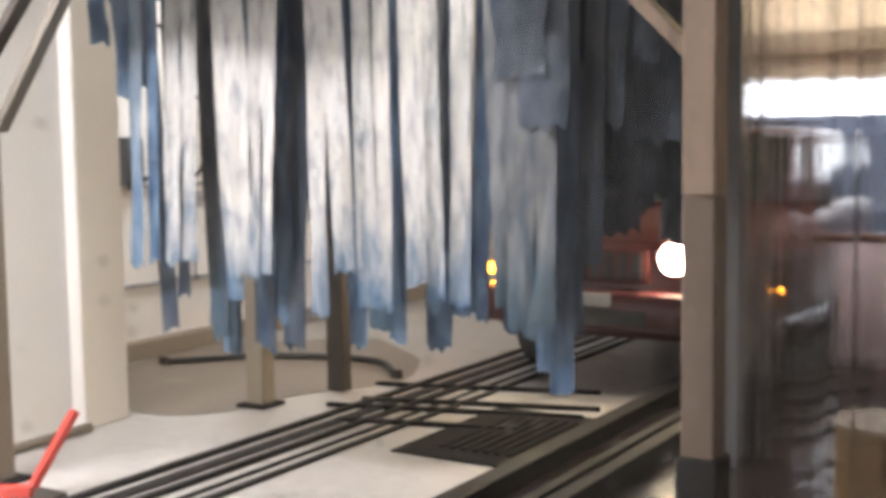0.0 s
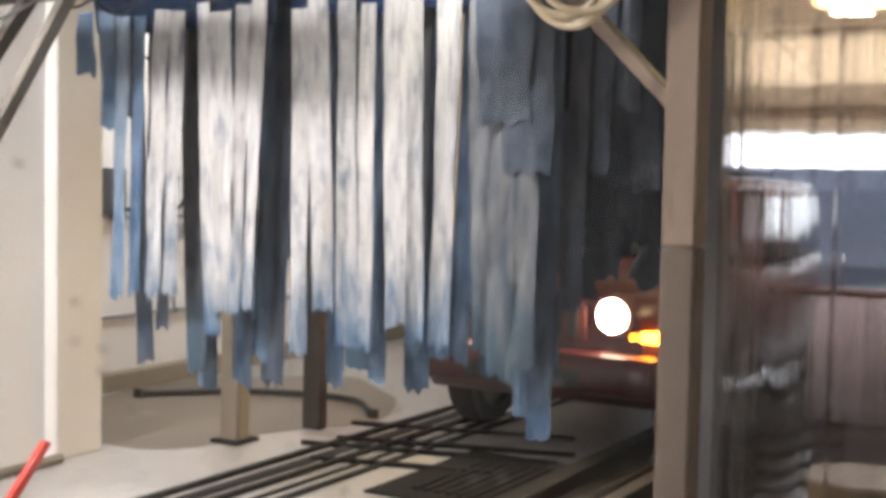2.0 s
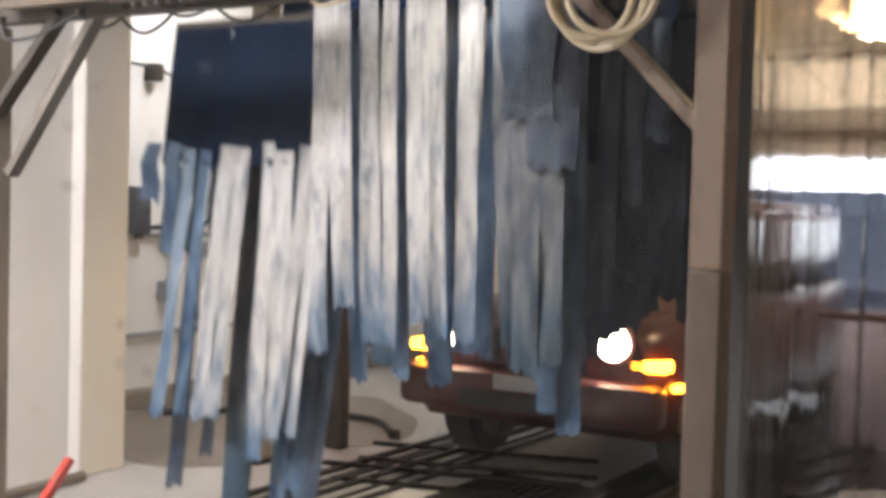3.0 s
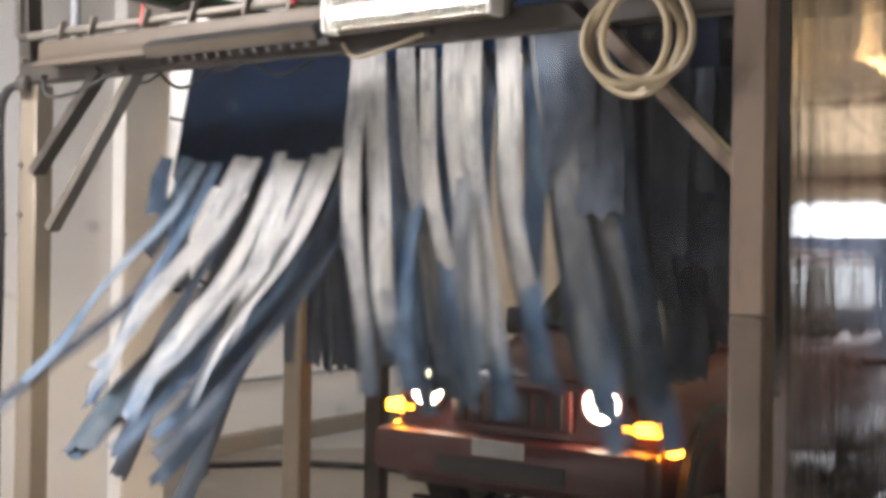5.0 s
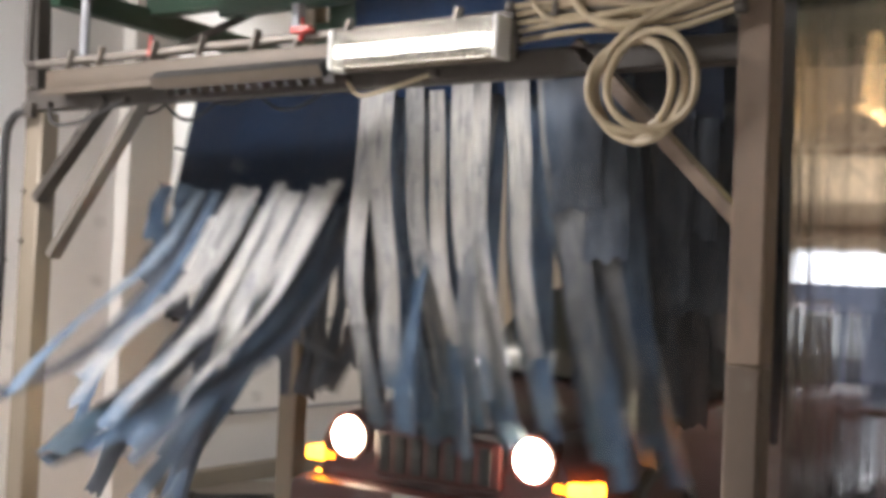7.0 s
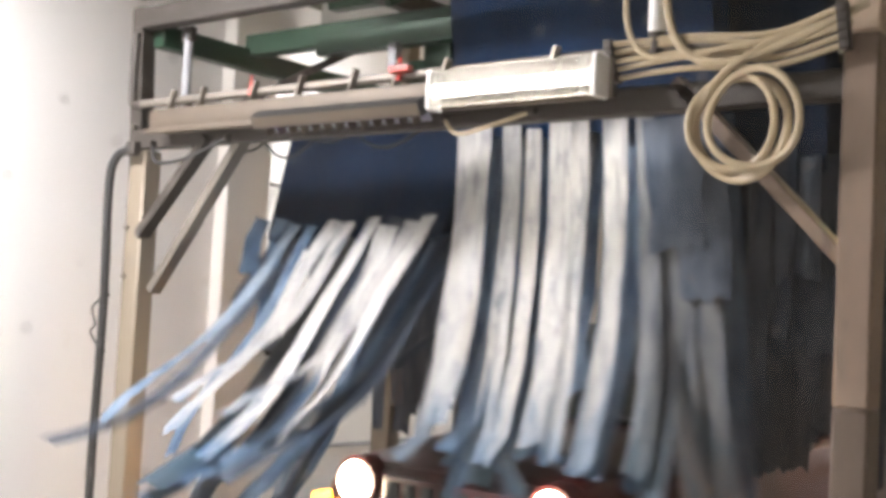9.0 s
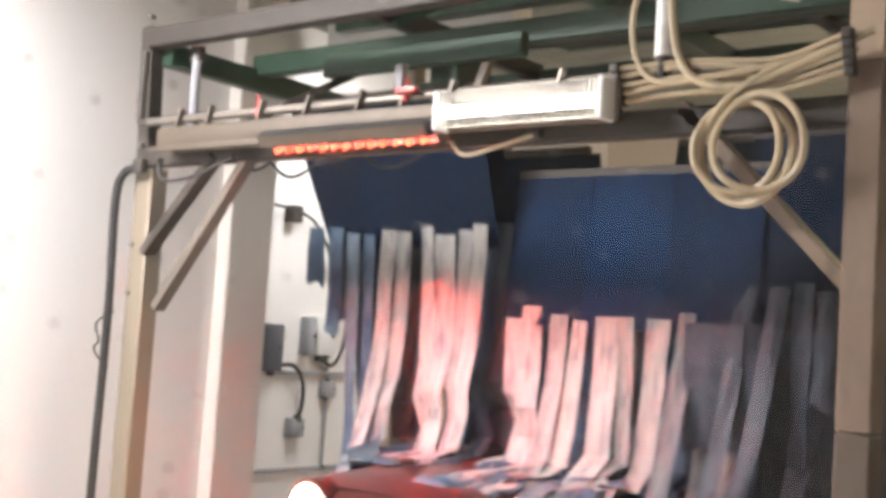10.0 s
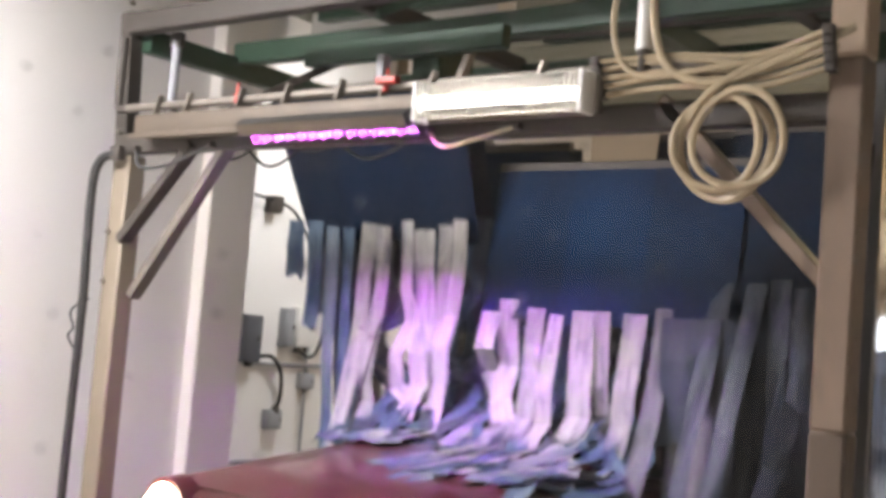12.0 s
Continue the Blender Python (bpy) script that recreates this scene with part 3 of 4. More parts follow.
# light bar under the beam
bar = thing("light_bar", "long grey wash light bar hung under the gantry beam", "light bar", (-3.2, GY - 0.1, 2.6))
part("housing", box(B(), -1.62, 0.98, -0.06, 0.06, -0.034, 0.08, 0.02), GRIME, bar)
part("rear_lip", box(B(), -1.62, 0.98, 0.062, 0.075, -0.08, -0.02, 0.004), GRIME, bar)
part("front_lip", box(B(), -1.62, 0.98, -0.085, -0.062, -0.05, -0.02, 0.008), GRIME, bar)
part("spray_pipe", rod(B(), (-1.75, 0.0, 0.125), (1.5, 0.0, 0.125), 0.022), STEEL, bar, "thin grey spray pipe")
part("pipe_elbow", tube(B(), curve([(-1.75, 0, 0.125), (-1.82, 0, 0.13), (-1.83, 0, 0.2), (-1.83, 0, 0.5)]), 0.022), DARKSTEEL, bar, "dark elbow and riser")
for k, x in enumerate((-1.5, -1.28, -0.92, -0.62, -0.3, -0.05, 0.2, 0.72)):
    part("clip", beam(B(), (x, -0.02, 0.08), (x + 0.04, -0.03, 0.17), 0.03, 0.02), STEEL, bar)
for x in (-0.92, -0.02):
    part("red_nozzle", rod(B(), (x, -0.03, 0.1), (x + 0.005, -0.03, 0.2), 0.012, 8, 0.006), REDPAINT, bar, "red plastic nozzle")
part("red_valve", box(B(), -0.06, 0.05, -0.06, -0.02, 0.13, 0.16, 0.008), REDPAINT, bar, "red plastic valve")

lampfix = thing("fluorescent_fixture", "lit fluorescent fixture with a ribbed wet clear cover", "lamp", (-2.58, GY - 0.16, 2.6))
part("tray", box(B(), -0.4, 0.4, 0.0, 0.02, -0.05, 0.11, 0.01), STEEL, lampfix)
part("tube", rod(B(), (-0.34, -0.05, 0.02), (0.34, -0.05, 0.02), 0.022), TUBE, lampfix, "glowing white tube")
for i in range(37):
    x = -0.36 + 0.02 * i
    part("cover_rib", box(B(), x - 0.0092, x + 0.0092, -0.1, -0.088, -0.05, 0.09), DIFFUSER, lampfix)
part("end_cap", box(B(), -0.39, -0.365, -0.1, 0.0, -0.06, 0.1, 0.01), WHITEPLASTIC, lampfix)
part("end_cap", box(B(), 0.365, 0.39, -0.1, 0.0, -0.06, 0.1, 0.01), WHITEPLASTIC, lampfix)

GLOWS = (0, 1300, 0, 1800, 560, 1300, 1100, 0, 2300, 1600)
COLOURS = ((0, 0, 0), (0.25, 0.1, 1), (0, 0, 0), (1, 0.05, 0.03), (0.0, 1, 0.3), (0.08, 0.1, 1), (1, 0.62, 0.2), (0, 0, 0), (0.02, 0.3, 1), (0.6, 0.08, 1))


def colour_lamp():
    """An LED colour bar imitated by a made-up roller in a slotted tray: the face that is turned to the slot shows."""
    t = thing("colour_wash_lamp", "slim colour wash lamp under the grey light bar, made-up roller for its LEDs", "lamp")
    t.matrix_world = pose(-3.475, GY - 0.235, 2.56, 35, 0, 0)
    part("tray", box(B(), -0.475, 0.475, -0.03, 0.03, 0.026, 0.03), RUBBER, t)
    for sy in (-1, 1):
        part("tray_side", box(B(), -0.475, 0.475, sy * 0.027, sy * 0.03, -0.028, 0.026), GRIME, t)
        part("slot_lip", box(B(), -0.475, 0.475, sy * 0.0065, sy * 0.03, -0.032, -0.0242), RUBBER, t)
    # reflector and louvres added to show and narrow the colour glow
    part("added_reflector_edge", box(B(), -0.475, 0.475, 0.03, 0.033, -0.08, -0.024), GREYPLASTIC, t, "added grey reflector edge")
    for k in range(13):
        part("added_louvre", box(B(), -0.421 + 0.07 * k, -0.419 + 0.07 * k, -0.02, 0.029, -0.075, -0.033), GRIME, t)
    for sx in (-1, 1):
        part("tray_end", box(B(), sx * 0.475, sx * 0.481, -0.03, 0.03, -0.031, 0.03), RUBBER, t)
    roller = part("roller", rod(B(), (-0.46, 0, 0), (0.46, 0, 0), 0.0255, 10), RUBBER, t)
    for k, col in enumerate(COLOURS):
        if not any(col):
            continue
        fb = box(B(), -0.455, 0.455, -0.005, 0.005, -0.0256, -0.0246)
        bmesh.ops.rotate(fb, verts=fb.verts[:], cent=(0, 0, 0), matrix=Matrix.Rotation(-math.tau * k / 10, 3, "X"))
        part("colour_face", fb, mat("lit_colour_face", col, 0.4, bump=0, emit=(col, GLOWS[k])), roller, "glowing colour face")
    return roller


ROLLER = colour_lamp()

drop = thing("conduit_drop", "white conduit dropping from the ceiling with cream cables", "conduit", (-2.03, GY - 0.12, 2.72))
part("sleeve", rod(B(), (0, 0, 0.06), (0, 0, 1.58), 0.032), WHITEPLASTIC, drop)
part("gland", rod(B(), (0, 0, -0.02), (0, 0, 0.06), 0.02, 12, 0.03), DARKSTEEL, drop)
part("cable", tube(B(), curve([(0.03, -0.01, 0.7), (0.04, -0.02, 0.2), (0.12, -0.03, -0.02), (0.3, -0.03, -0.08), (0.52, -0.02, -0.02), (0.75, 0.0, 0.08)]), 0.016), HOSE, drop, "cream cable")
part("cable", tube(B(), curve([(-0.03, 0, 0.6), (-0.12, -0.02, 0.2), (-0.02, -0.03, -0.03), (0.3, -0.03, -0.03), (0.7, 0, 0.02)]), 0.012), HOSE, drop, "cream cable")

coil = thing("hose_coil", "cream hose hung in a coil from the gantry beam", "hose", (-1.7, GY - 0.12, 2.42))
for k, (r, dx, dz) in enumerate(((0.165, 0, 0), (0.17, 0.012, -0.008), (0.155, -0.01, 0.012), (0.16, 0.07, 0.02))):
    loop = [(dx + r * math.sin(a), 0.02 * math.sin(a * 2 + k) - 0.02 * k, dz + r * 1.03 * math.cos(a)) for a in np.linspace(0, math.tau * 0.999, 40)]
    part("loop", tube(B(), loop, 0.014), HOSE, coil)
part("tail", tube(B(), curve([(-0.14, -0.03, 0.06), (-0.06, -0.04, 0.17), (0.1, -0.03, 0.27), (0.3, 0.0, 0.33)]), 0.014), HOSE, coil)
for k in range(5):
    z = 2.64 + 0.028 * k
    conduit("cream cable run along the gantry beam", curve([(-2.2, GY - 0.1 - 0.015 * k, z - 0.01), (-1.9, GY - 0.12, z + 0.012 * (k % 2)), (-1.6, GY - 0.12, z - 0.02), (-1.35, GY - 0.12 - 0.01 * k, z + 0.03)]), 0.011, HOSE, "cable")
conduit("cream cable drooping under the light bar", curve([(-2.98, GY - 0.12, 2.53), (-2.9, GY - 0.13, 2.46), (-2.75, GY - 0.13, 2.48), (-2.55, GY - 0.12, 2.53)]), 0.009, HOSE, "cable")
conduit("cream cable looped at the beam end", curve([(-4.85, GY - 0.1, 2.52), (-4.78, GY - 0.12, 2.42), (-4.55, GY - 0.12, 2.43), (-4.3, GY - 0.1, 2.52)]), 0.009, RUBBER, "cable")
conduit("thick black hose bent over the gantry post", curve([(-5.0, GY - 0.1, 2.5), (-5.1, GY - 0.12, 2.46), (-5.15, GY - 0.12, 2.3), (-5.13, GY - 0.12, 1.7), (-5.14, GY - 0.12, 0.9), (-5.13, GY - 0.12, 0.03)]), 0.022, RUBBER, "hose")
conduit("thin black wire twisted beside the post", curve([(-5.14, GY - 0.1, 1.75), (-5.22, GY - 0.12, 1.68), (-5.16, GY - 0.14, 1.6), (-5.22, GY - 0.12, 1.55), (-5.15, GY - 0.1, 1.46)]), 0.006, RUBBER, "wire")

# ---- far right side ----
bulb = thing("warm_pendant_lamp", "warm glowing pendant lamp with a flared shade", "lamp", (-1.42, 6.9, 2.79))
part("shade", rod(B(), (0, 0, 0.04), (0, 0, 0.4), 0.2, 28, 0.14), WARMBULB, bulb, "glowing amber shade")
part("rim", rod(B(), (0, 0, 0.0), (0, 0, 0.035), 0.31, 28, 0.2), WARMBULB, bulb, "wide glowing flared rim")
part("stem", rod(B(), (0, 0, 0.4), (0, 0, 1.48), 0.012), DARKSTEEL, bulb)
sig = thing("green_signal_lamp", "small green signal lamp hung from the ceiling", "lamp", (-1.5, 7.0, 3.42))
part("lens", rod(B(), (0, 0, 0), (0, 0, 0.1), 0.07, 16), GREENLAMP, sig)
part("stem", rod(B(), (0, 0, 0.1), (0, 0, 0.85), 0.012), DARKSTEEL, sig)

pvc = thing("clear_strip_curtain", "wet clear plastic strips hanging beside the brown post", "strip curtain", (-0.95, GY + 0.12, 0))
part("hanging_rail", rod(B(), (-0.3, 0, 3.3), (0.45, 0, 3.3), 0.02), STEEL, pvc)
for k in range(3):
    sb = B()
    lo = -0.29 + 0.19 * k
    for v in bmesh.ops.create_grid(sb, x_segments=14, y_segments=2, size=0.5)["verts"]:
        u = v.co.x + 0.5
        v.co = Vector((lo + 0.2 * u, 0.012 * math.sin(5 * u + 2 * k) + 0.02 * (k % 2), 1.7 + 3.16 * v.co.y))
    bmesh.ops.solidify(sb, geom=sb.faces[:], thickness=0.005)
    o = part("plastic_strip", sb, PVC, pvc)
    o.visible_shadow = False
frame_r = thing("door_frame_post", "brown wooden jamb with pale fixings beside the plastic strips", "jamb", (-0.5, GY, 0))
part("jamb", box(B(), -0.06, 0.12, -0.08, 0.1, 0, 4.28, 0.01), BROWNPOST, frame_r)
for z in (0.95, 1.28, 1.62, 1.88):
    part("fixing", box(B(), -0.075, -0.06, -0.05, 0.03, z, z + 0.03, 0.004), WHITEPLASTIC, frame_r, "pale fixing clip")
grail = thing("guard_rail", "rust red guard rail across the side of the tunnel", "rail", (-1.8, 8.0, 0))
part("rail_pipe", rod(B(), (-0.42, 0, 1.0), (0.5, 0, 1.0), 0.028), mat("rust_red_pipe", (0.06, 0.025, 0.022), 0.5, 0.2, grain=0.3, scale=10), grail)
part("rail_post", rod(B(), (-0.4, 0, 0), (-0.4, 0, 1.0), 0.025), DARKSTEEL, grail)
part("rail_post", rod(B(), (0.35, 0, 0), (0.35, 0, 1.0), 0.025), DARKSTEEL, grail)
setting("puddle", box(B(), -2.66, 0.6, 4.5, 11.8, 0.002, 0.006), mat("standing_water", (0.035, 0.03, 0.032), 0.12, grain=0.3, scale=2, bump=0.03), "dark standing water on the tunnel floor")
# made-up cabinet in place of a plastic panel, its daylight tint painted violet
cab = thing("stand_in_cabinet", "grey violet cabinet by the tunnel side, standing in for a daylit plastic panel", "cabinet", (-1.75, 8.5, 0))
part("body", box(B(), -0.3, 0.35, 0, 0.45, 0.0, 0.96, 0.02), DULL, cab)
for k in (0, 1):
    d = part("cabinet_door", box(B(), -0.29 + 0.32 * k, 0.02 + 0.32 * k, -0.02, 0.0, 0.06, 0.93, 0.008), DULL, cab)
    part("handle", box(B(), -0.02 + 0.08 * k, 0.0 + 0.08 * k, -0.04, -0.02, 0.45, 0.58, 0.005), STEEL, d)
drum = thing("yellow_drum", "dirty yellow plastic drum standing on the floor", "drum", (-1.0, 5.0, 0))
drum.matrix_world = Matrix.Translation((-0.95, 4.95, 0.0))
part("barrel", rod(B(), (0, 0, 0.0), (0, 0, 0.52), 0.2, 28), YELLOW, drum)
for z in (0.14, 0.36, 0.5):
    part("hoop", rod(B(), (0, 0, z), (0, 0, z + 0.03), 0.208, 28), YELLOW, drum)
rack = thing("pipe_rack", "dark iron pipe rack standing low by the tunnel wall", "rack", (-1.6, 6.2, 0))
for k in range(4):
    part("rack_bar", rod(B(), (-0.2, -0.3, 0.1 + 0.1 * k), (0.25, 0.35, 0.1 + 0.1 * k), 0.02), IRON, rack)
for p in ((-0.2, -0.3), (0.25, 0.35)):
    part("rack_leg", rod(B(), (*p, 0), (*p, 0.46), 0.022), IRON, rack)
# near fixture assumed from the bright wall, far one added to light the far wall
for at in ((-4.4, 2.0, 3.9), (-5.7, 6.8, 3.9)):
    fx = thing("added_ceiling_fixture", "added white ceiling tube fixture", "lamp", at)
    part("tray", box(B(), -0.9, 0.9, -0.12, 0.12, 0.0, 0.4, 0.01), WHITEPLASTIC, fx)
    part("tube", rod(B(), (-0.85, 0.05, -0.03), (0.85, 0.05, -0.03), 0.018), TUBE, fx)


# ---- the car ----
def loft(bm, rings):
    rows = [[bm.verts.new(p) for p in ring] for ring in rings]
    n = len(rows[0])
    for a, b in zip(rows, rows[1:]):
        for k in range(n):
            bm.faces.new((a[k], a[(k + 1) % n], b[(k + 1) % n], b[k]))
    bm.faces.new(rows[0][::-1])
    bm.faces.new(rows[-1])
    return bm


def ring(y, w, z0, z1, r=0.08, crown=0.02):
    half = [(w - 0.05, z0), (w, z0 + 0.06), (w + 0.015, (z0 + z1) / 2), (w, z1 - r), (w - r * 0.35, z1 - r * 0.3), (w - r, z1), (w * 0.4, z1 + crown)]
    return [(x, y, z) for x, z in half] + [(-x, y, z) for x, z in half[::-1]]


HOOD0, HOOD1, CABIN = 1.02, 1.14, 1.78


def hood_top(s):
    """Height of the car's upper surface at s metres behind its nose."""
    return np.interp(s, [-0.02, 0.08, 0.25, 1.3, 1.42, 2.1, 2.4, 4.2, 4.35], [0.6, 0.95, HOOD0 + 0.03, HOOD1 + 0.03, HOOD1 + 0.06, CABIN - 0.04, CABIN, CABIN - 0.02, 1.0])


def suv():
    c = thing("suv", "dark red four-door sport utility vehicle, wet, with lit headlamps", "car", (-3.27, 7.25, 0))
    part("body", loft(B(), [ring(0.06, 0.72, 0.42, 0.96, 0.1), ring(0.14, 0.8, 0.36, 1.0, 0.12), ring(0.3, 0.84, 0.34, 1.03, 0.14), ring(1.35, 0.86, 0.32, 1.12, 0.1), ring(3.6, 0.87, 0.34, 1.14, 0.08), ring(4.15, 0.85, 0.4, 1.12, 0.1), ring(4.28, 0.78, 0.45, 1.05, 0.1)]), CARRED, c)
    part("hood", loft(B(), [ring(0.12, 0.5, 0.96, HOOD0 - 0.02, 0.06), ring(0.2, 0.6, 0.97, HOOD0 + 0.03, 0.07), ring(0.6, 0.66, 0.98, 1.1, 0.08), ring(1.38, 0.72, 1.0, HOOD1 + 0.02, 0.07)]), CARRED, c, "dark red hood with water beads")
    part("cabin", loft(B(), [ring(1.36, 0.74, 1.08, 1.15, 0.03, 0.0), ring(1.5, 0.74, 1.08, 1.24, 0.05, 0.01), ring(2.12, 0.68, 1.08, CABIN - 0.05, 0.12, 0.01), ring(2.4, 0.67, 1.08, CABIN - 0.01, 0.12, 0.02), ring(4.0, 0.66, 1.08, CABIN - 0.02, 0.12, 0.02), ring(4.22, 0.68, 1.08, 1.5, 0.1, 0.0)]), CARRED, c, "dark red roof and pillars")
    ws = B()
    v = [ws.verts.new(p) for p in ((-0.68, 1.44, 1.19), (0.68, 1.44, 1.19), (0.58, 2.08, CABIN - 0.075), (-0.58, 2.08, CABIN - 0.075))]
    f = ws.faces.new(v)
    g = bmesh.ops.extrude_face_region(ws, geom=[f])
    bmesh.ops.translate(ws, verts=[e for e in g["geom"] if isinstance(e, bmesh.types.BMVert)], vec=(0, -0.035, 0.03))
    part("windshield", ws, CARGLASS, c, "dark wet windshield")
    for sx in (-1, 1):
        for y0, y1 in ((1.9, 2.6), (2.68, 3.35), (3.43, 4.02)):
            wb = B()
            top0, top1 = (2.16 if y0 < 2 else y0), y1
            q = [wb.verts.new((sx * x, y, z)) for x, y, z in ((0.745, y0, 1.17), (0.745, y1, 1.17), (0.672, top1, 1.63), (0.672, top0, 1.63))]
            f = wb.faces.new(q)
            g = bmesh.ops.extrude_face_region(wb, geom=[f])
            bmesh.ops.translate(wb, verts=[e for e in g["geom"] if isinstance(e, bmesh.types.BMVert)], vec=(sx * 0.012, 0, 0.002))
            part("side_window", wb, CARGLASS, c)
        part("mirror", box(B(), sx * 0.82, sx * 1.02, 1.68, 1.8, 1.13, 1.32, 0.03), CARBLACK, c, "black door mirror")
        part("mirror_arm", box(B(), sx * 0.72, sx * 0.84, 1.72, 1.78, 1.14, 1.2, 0.01), CARBLACK, c)
        hl = part("headlamp_ring", rod(B(), (sx * 0.55, 0.13, 0.92), (sx * 0.55, 0.03, 0.92), 0.135, 28, 0.125), CARRED, c)
        part("lens", rod(B(), (sx * 0.55, 0.04, 0.92), (sx * 0.55, 0.0, 0.92), 0.108, 28, 0.08), LENS, hl, "glowing headlamp lens")
        part("turn_signal", box(B(), sx * 0.64, sx * 0.86, 0.06, 0.2, 0.765, 0.835, 0.015), AMBER, c, "glowing amber turn signal")
        part("side_marker", box(B(), sx * 0.84, sx * 0.9, 0.2, 0.3, 0.65, 0.69, 0.01), AMBER, c, "glowing amber side marker")
        part("fender_flare", loft(B(), [[(sx * (0.9 - 0.06 * (k % 2)), 0.83 + (0.46 + 0.05 * (k // 2 % 2)) * math.cos(a) * (1 if k < 2 else 1), 0.37 + (0.46 + 0.05 * (k // 2 % 2)) * math.sin(a)) for k in (0, 1, 3, 2)] for a in np.linspace(0.05, math.pi - 0.05, 12)]), CARBLACK, c, "black fender flare")
    gr = part("grille", box(B(), -0.38, 0.38, 0.02, 0.12, 0.74, 0.98, 0.03), CARRED, c)
    for k in range(7):
        part("slot", box(B(), -0.33 + 0.1 * k, -0.27 + 0.1 * k, 0.008, 0.02, 0.77, 0.95, 0.004), CARBLACK, gr, "dark grille slot")
    bp = part("bumper", box(B(), -0.86, 0.86, -0.08, 0.16, 0.44, 0.7, 0.06), CARRED, c, "dark red front bumper")
    part("air_intake", box(B(), -0.4, 0.4, -0.092, -0.08, 0.48, 0.58, 0.004), CARBLACK, bp)
    part("number_plate", box(B(), -0.16, 0.16, -0.1, -0.084, 0.6, 0.69, 0.004), mat("plate_white", (0.4, 0.4, 0.4), 0.4), bp, "pale front plate")
    part("rear_bumper", box(B(), -0.84, 0.84, 4.2, 4.38, 0.45, 0.7, 0.05), CARRED, c)
    part("roof_rack", box(B(), -0.5, 0.5, 2.9, 2.95, CABIN + 0.02, CABIN + 0.06, 0.01), CARBLACK, c)
    part("antenna", rod(B(), (-0.72, 1.3, 1.1), (-0.72, 1.5, 1.75), 0.005, 6), CARBLACK, c)
    for sx in (-1, 1):
        part("wiper", beam(B(), (sx * 0.3 - 0.25, 1.44, 1.25), (sx * 0.3 + 0.2, 1.36, 1.2), 0.015, 0.015), CARBLACK, c)
        part("door_handle", box(B(), sx * 0.87, sx * 0.9, 2.45, 2.6, 0.98, 1.02, 0.008), CARBLACK, c)
    wheels = []
    for sx in (-1, 1):
        for y in (0.83, 3.48):
            w = new("wheel")
            w.parent = c
            w.matrix_basis = Matrix.Translation((sx * 0.75, y, 0.36))
            ty = B()
            prof = ((-0.11, 0.24), (-0.115, 0.33), (-0.09, 0.355), (0.09, 0.355), (0.115, 0.33), (0.11, 0.24))
            loop = [[(x, r * math.cos(a), r * math.sin(a)) for x, r in prof] for a in np.linspace(0, math.tau, 29)[:-1]]
            rows = [[ty.verts.new(p) for p in q] for q in loop]
            for i in range(28):
                a, b = rows[i], rows[(i + 1) % 28]
                for k in range(6):
                    ty.faces.new((a[k], a[(k + 1) % 6], b[(k + 1) % 6], b[k]))
            part("tyre", ty, RUBBER, w, "black wet tyre")
            rim = rod(B(), (-0.06, 0, 0), (0.06, 0, 0), 0.235, 24)
            for k in range(5):
                a = k * math.tau / 5
                beam(rim, (sx * 0.07, 0.05 * math.cos(a), 0.05 * math.sin(a)), (sx * 0.07, 0.21 * math.cos(a), 0.21 * math.sin(a)), 0.06, 0.03)
            part("rim", rim, STEEL, w, "grey alloy rim")
            wheels.append((w, sx, y))
    return c, wheels


CAR, WHEELS = suv()


def nose(t):
    """Where the car's nose is along the tunnel."""
    return 7.25 - 0.335 * t


# ---- the cloth curtain: two swinging frames of slit cloth, and a short one beside them ----
PERIOD, START, BAR_Z = 2.01, 2.65, 2.93
SHEET_H, LINKS = 0.74, 9


def phase(t, top):
    """Turns of the crank since its highest point."""
    ease = max(0.0, min(1.0, (t - START) / 0.6))
    return (max(t, START + 0.3 * ease * (1 - ease)) - top) / PERIOD


def hanger(t, top, size):
    """How far the hanger bar is moved along and up the tunnel by its crank."""
    a = math.tau * phase(t, top)
    s = min(1.0, max(0.0, (t - START) / 0.42))
    s = s * s * (3 - 2 * s)
    up = size * (0.34 * s * (2 * (0.5 + 0.5 * math.cos(a)) ** 1.3 - 1) + 0.26 * (1 - s) / size)
    if top < 6.5 and 0 < t - START < 0.6:  # the first frame drops quickly off its rest
        up -= 0.2 * math.sin(math.pi * (t - START) / 0.6)
    return -0.82 * up, up


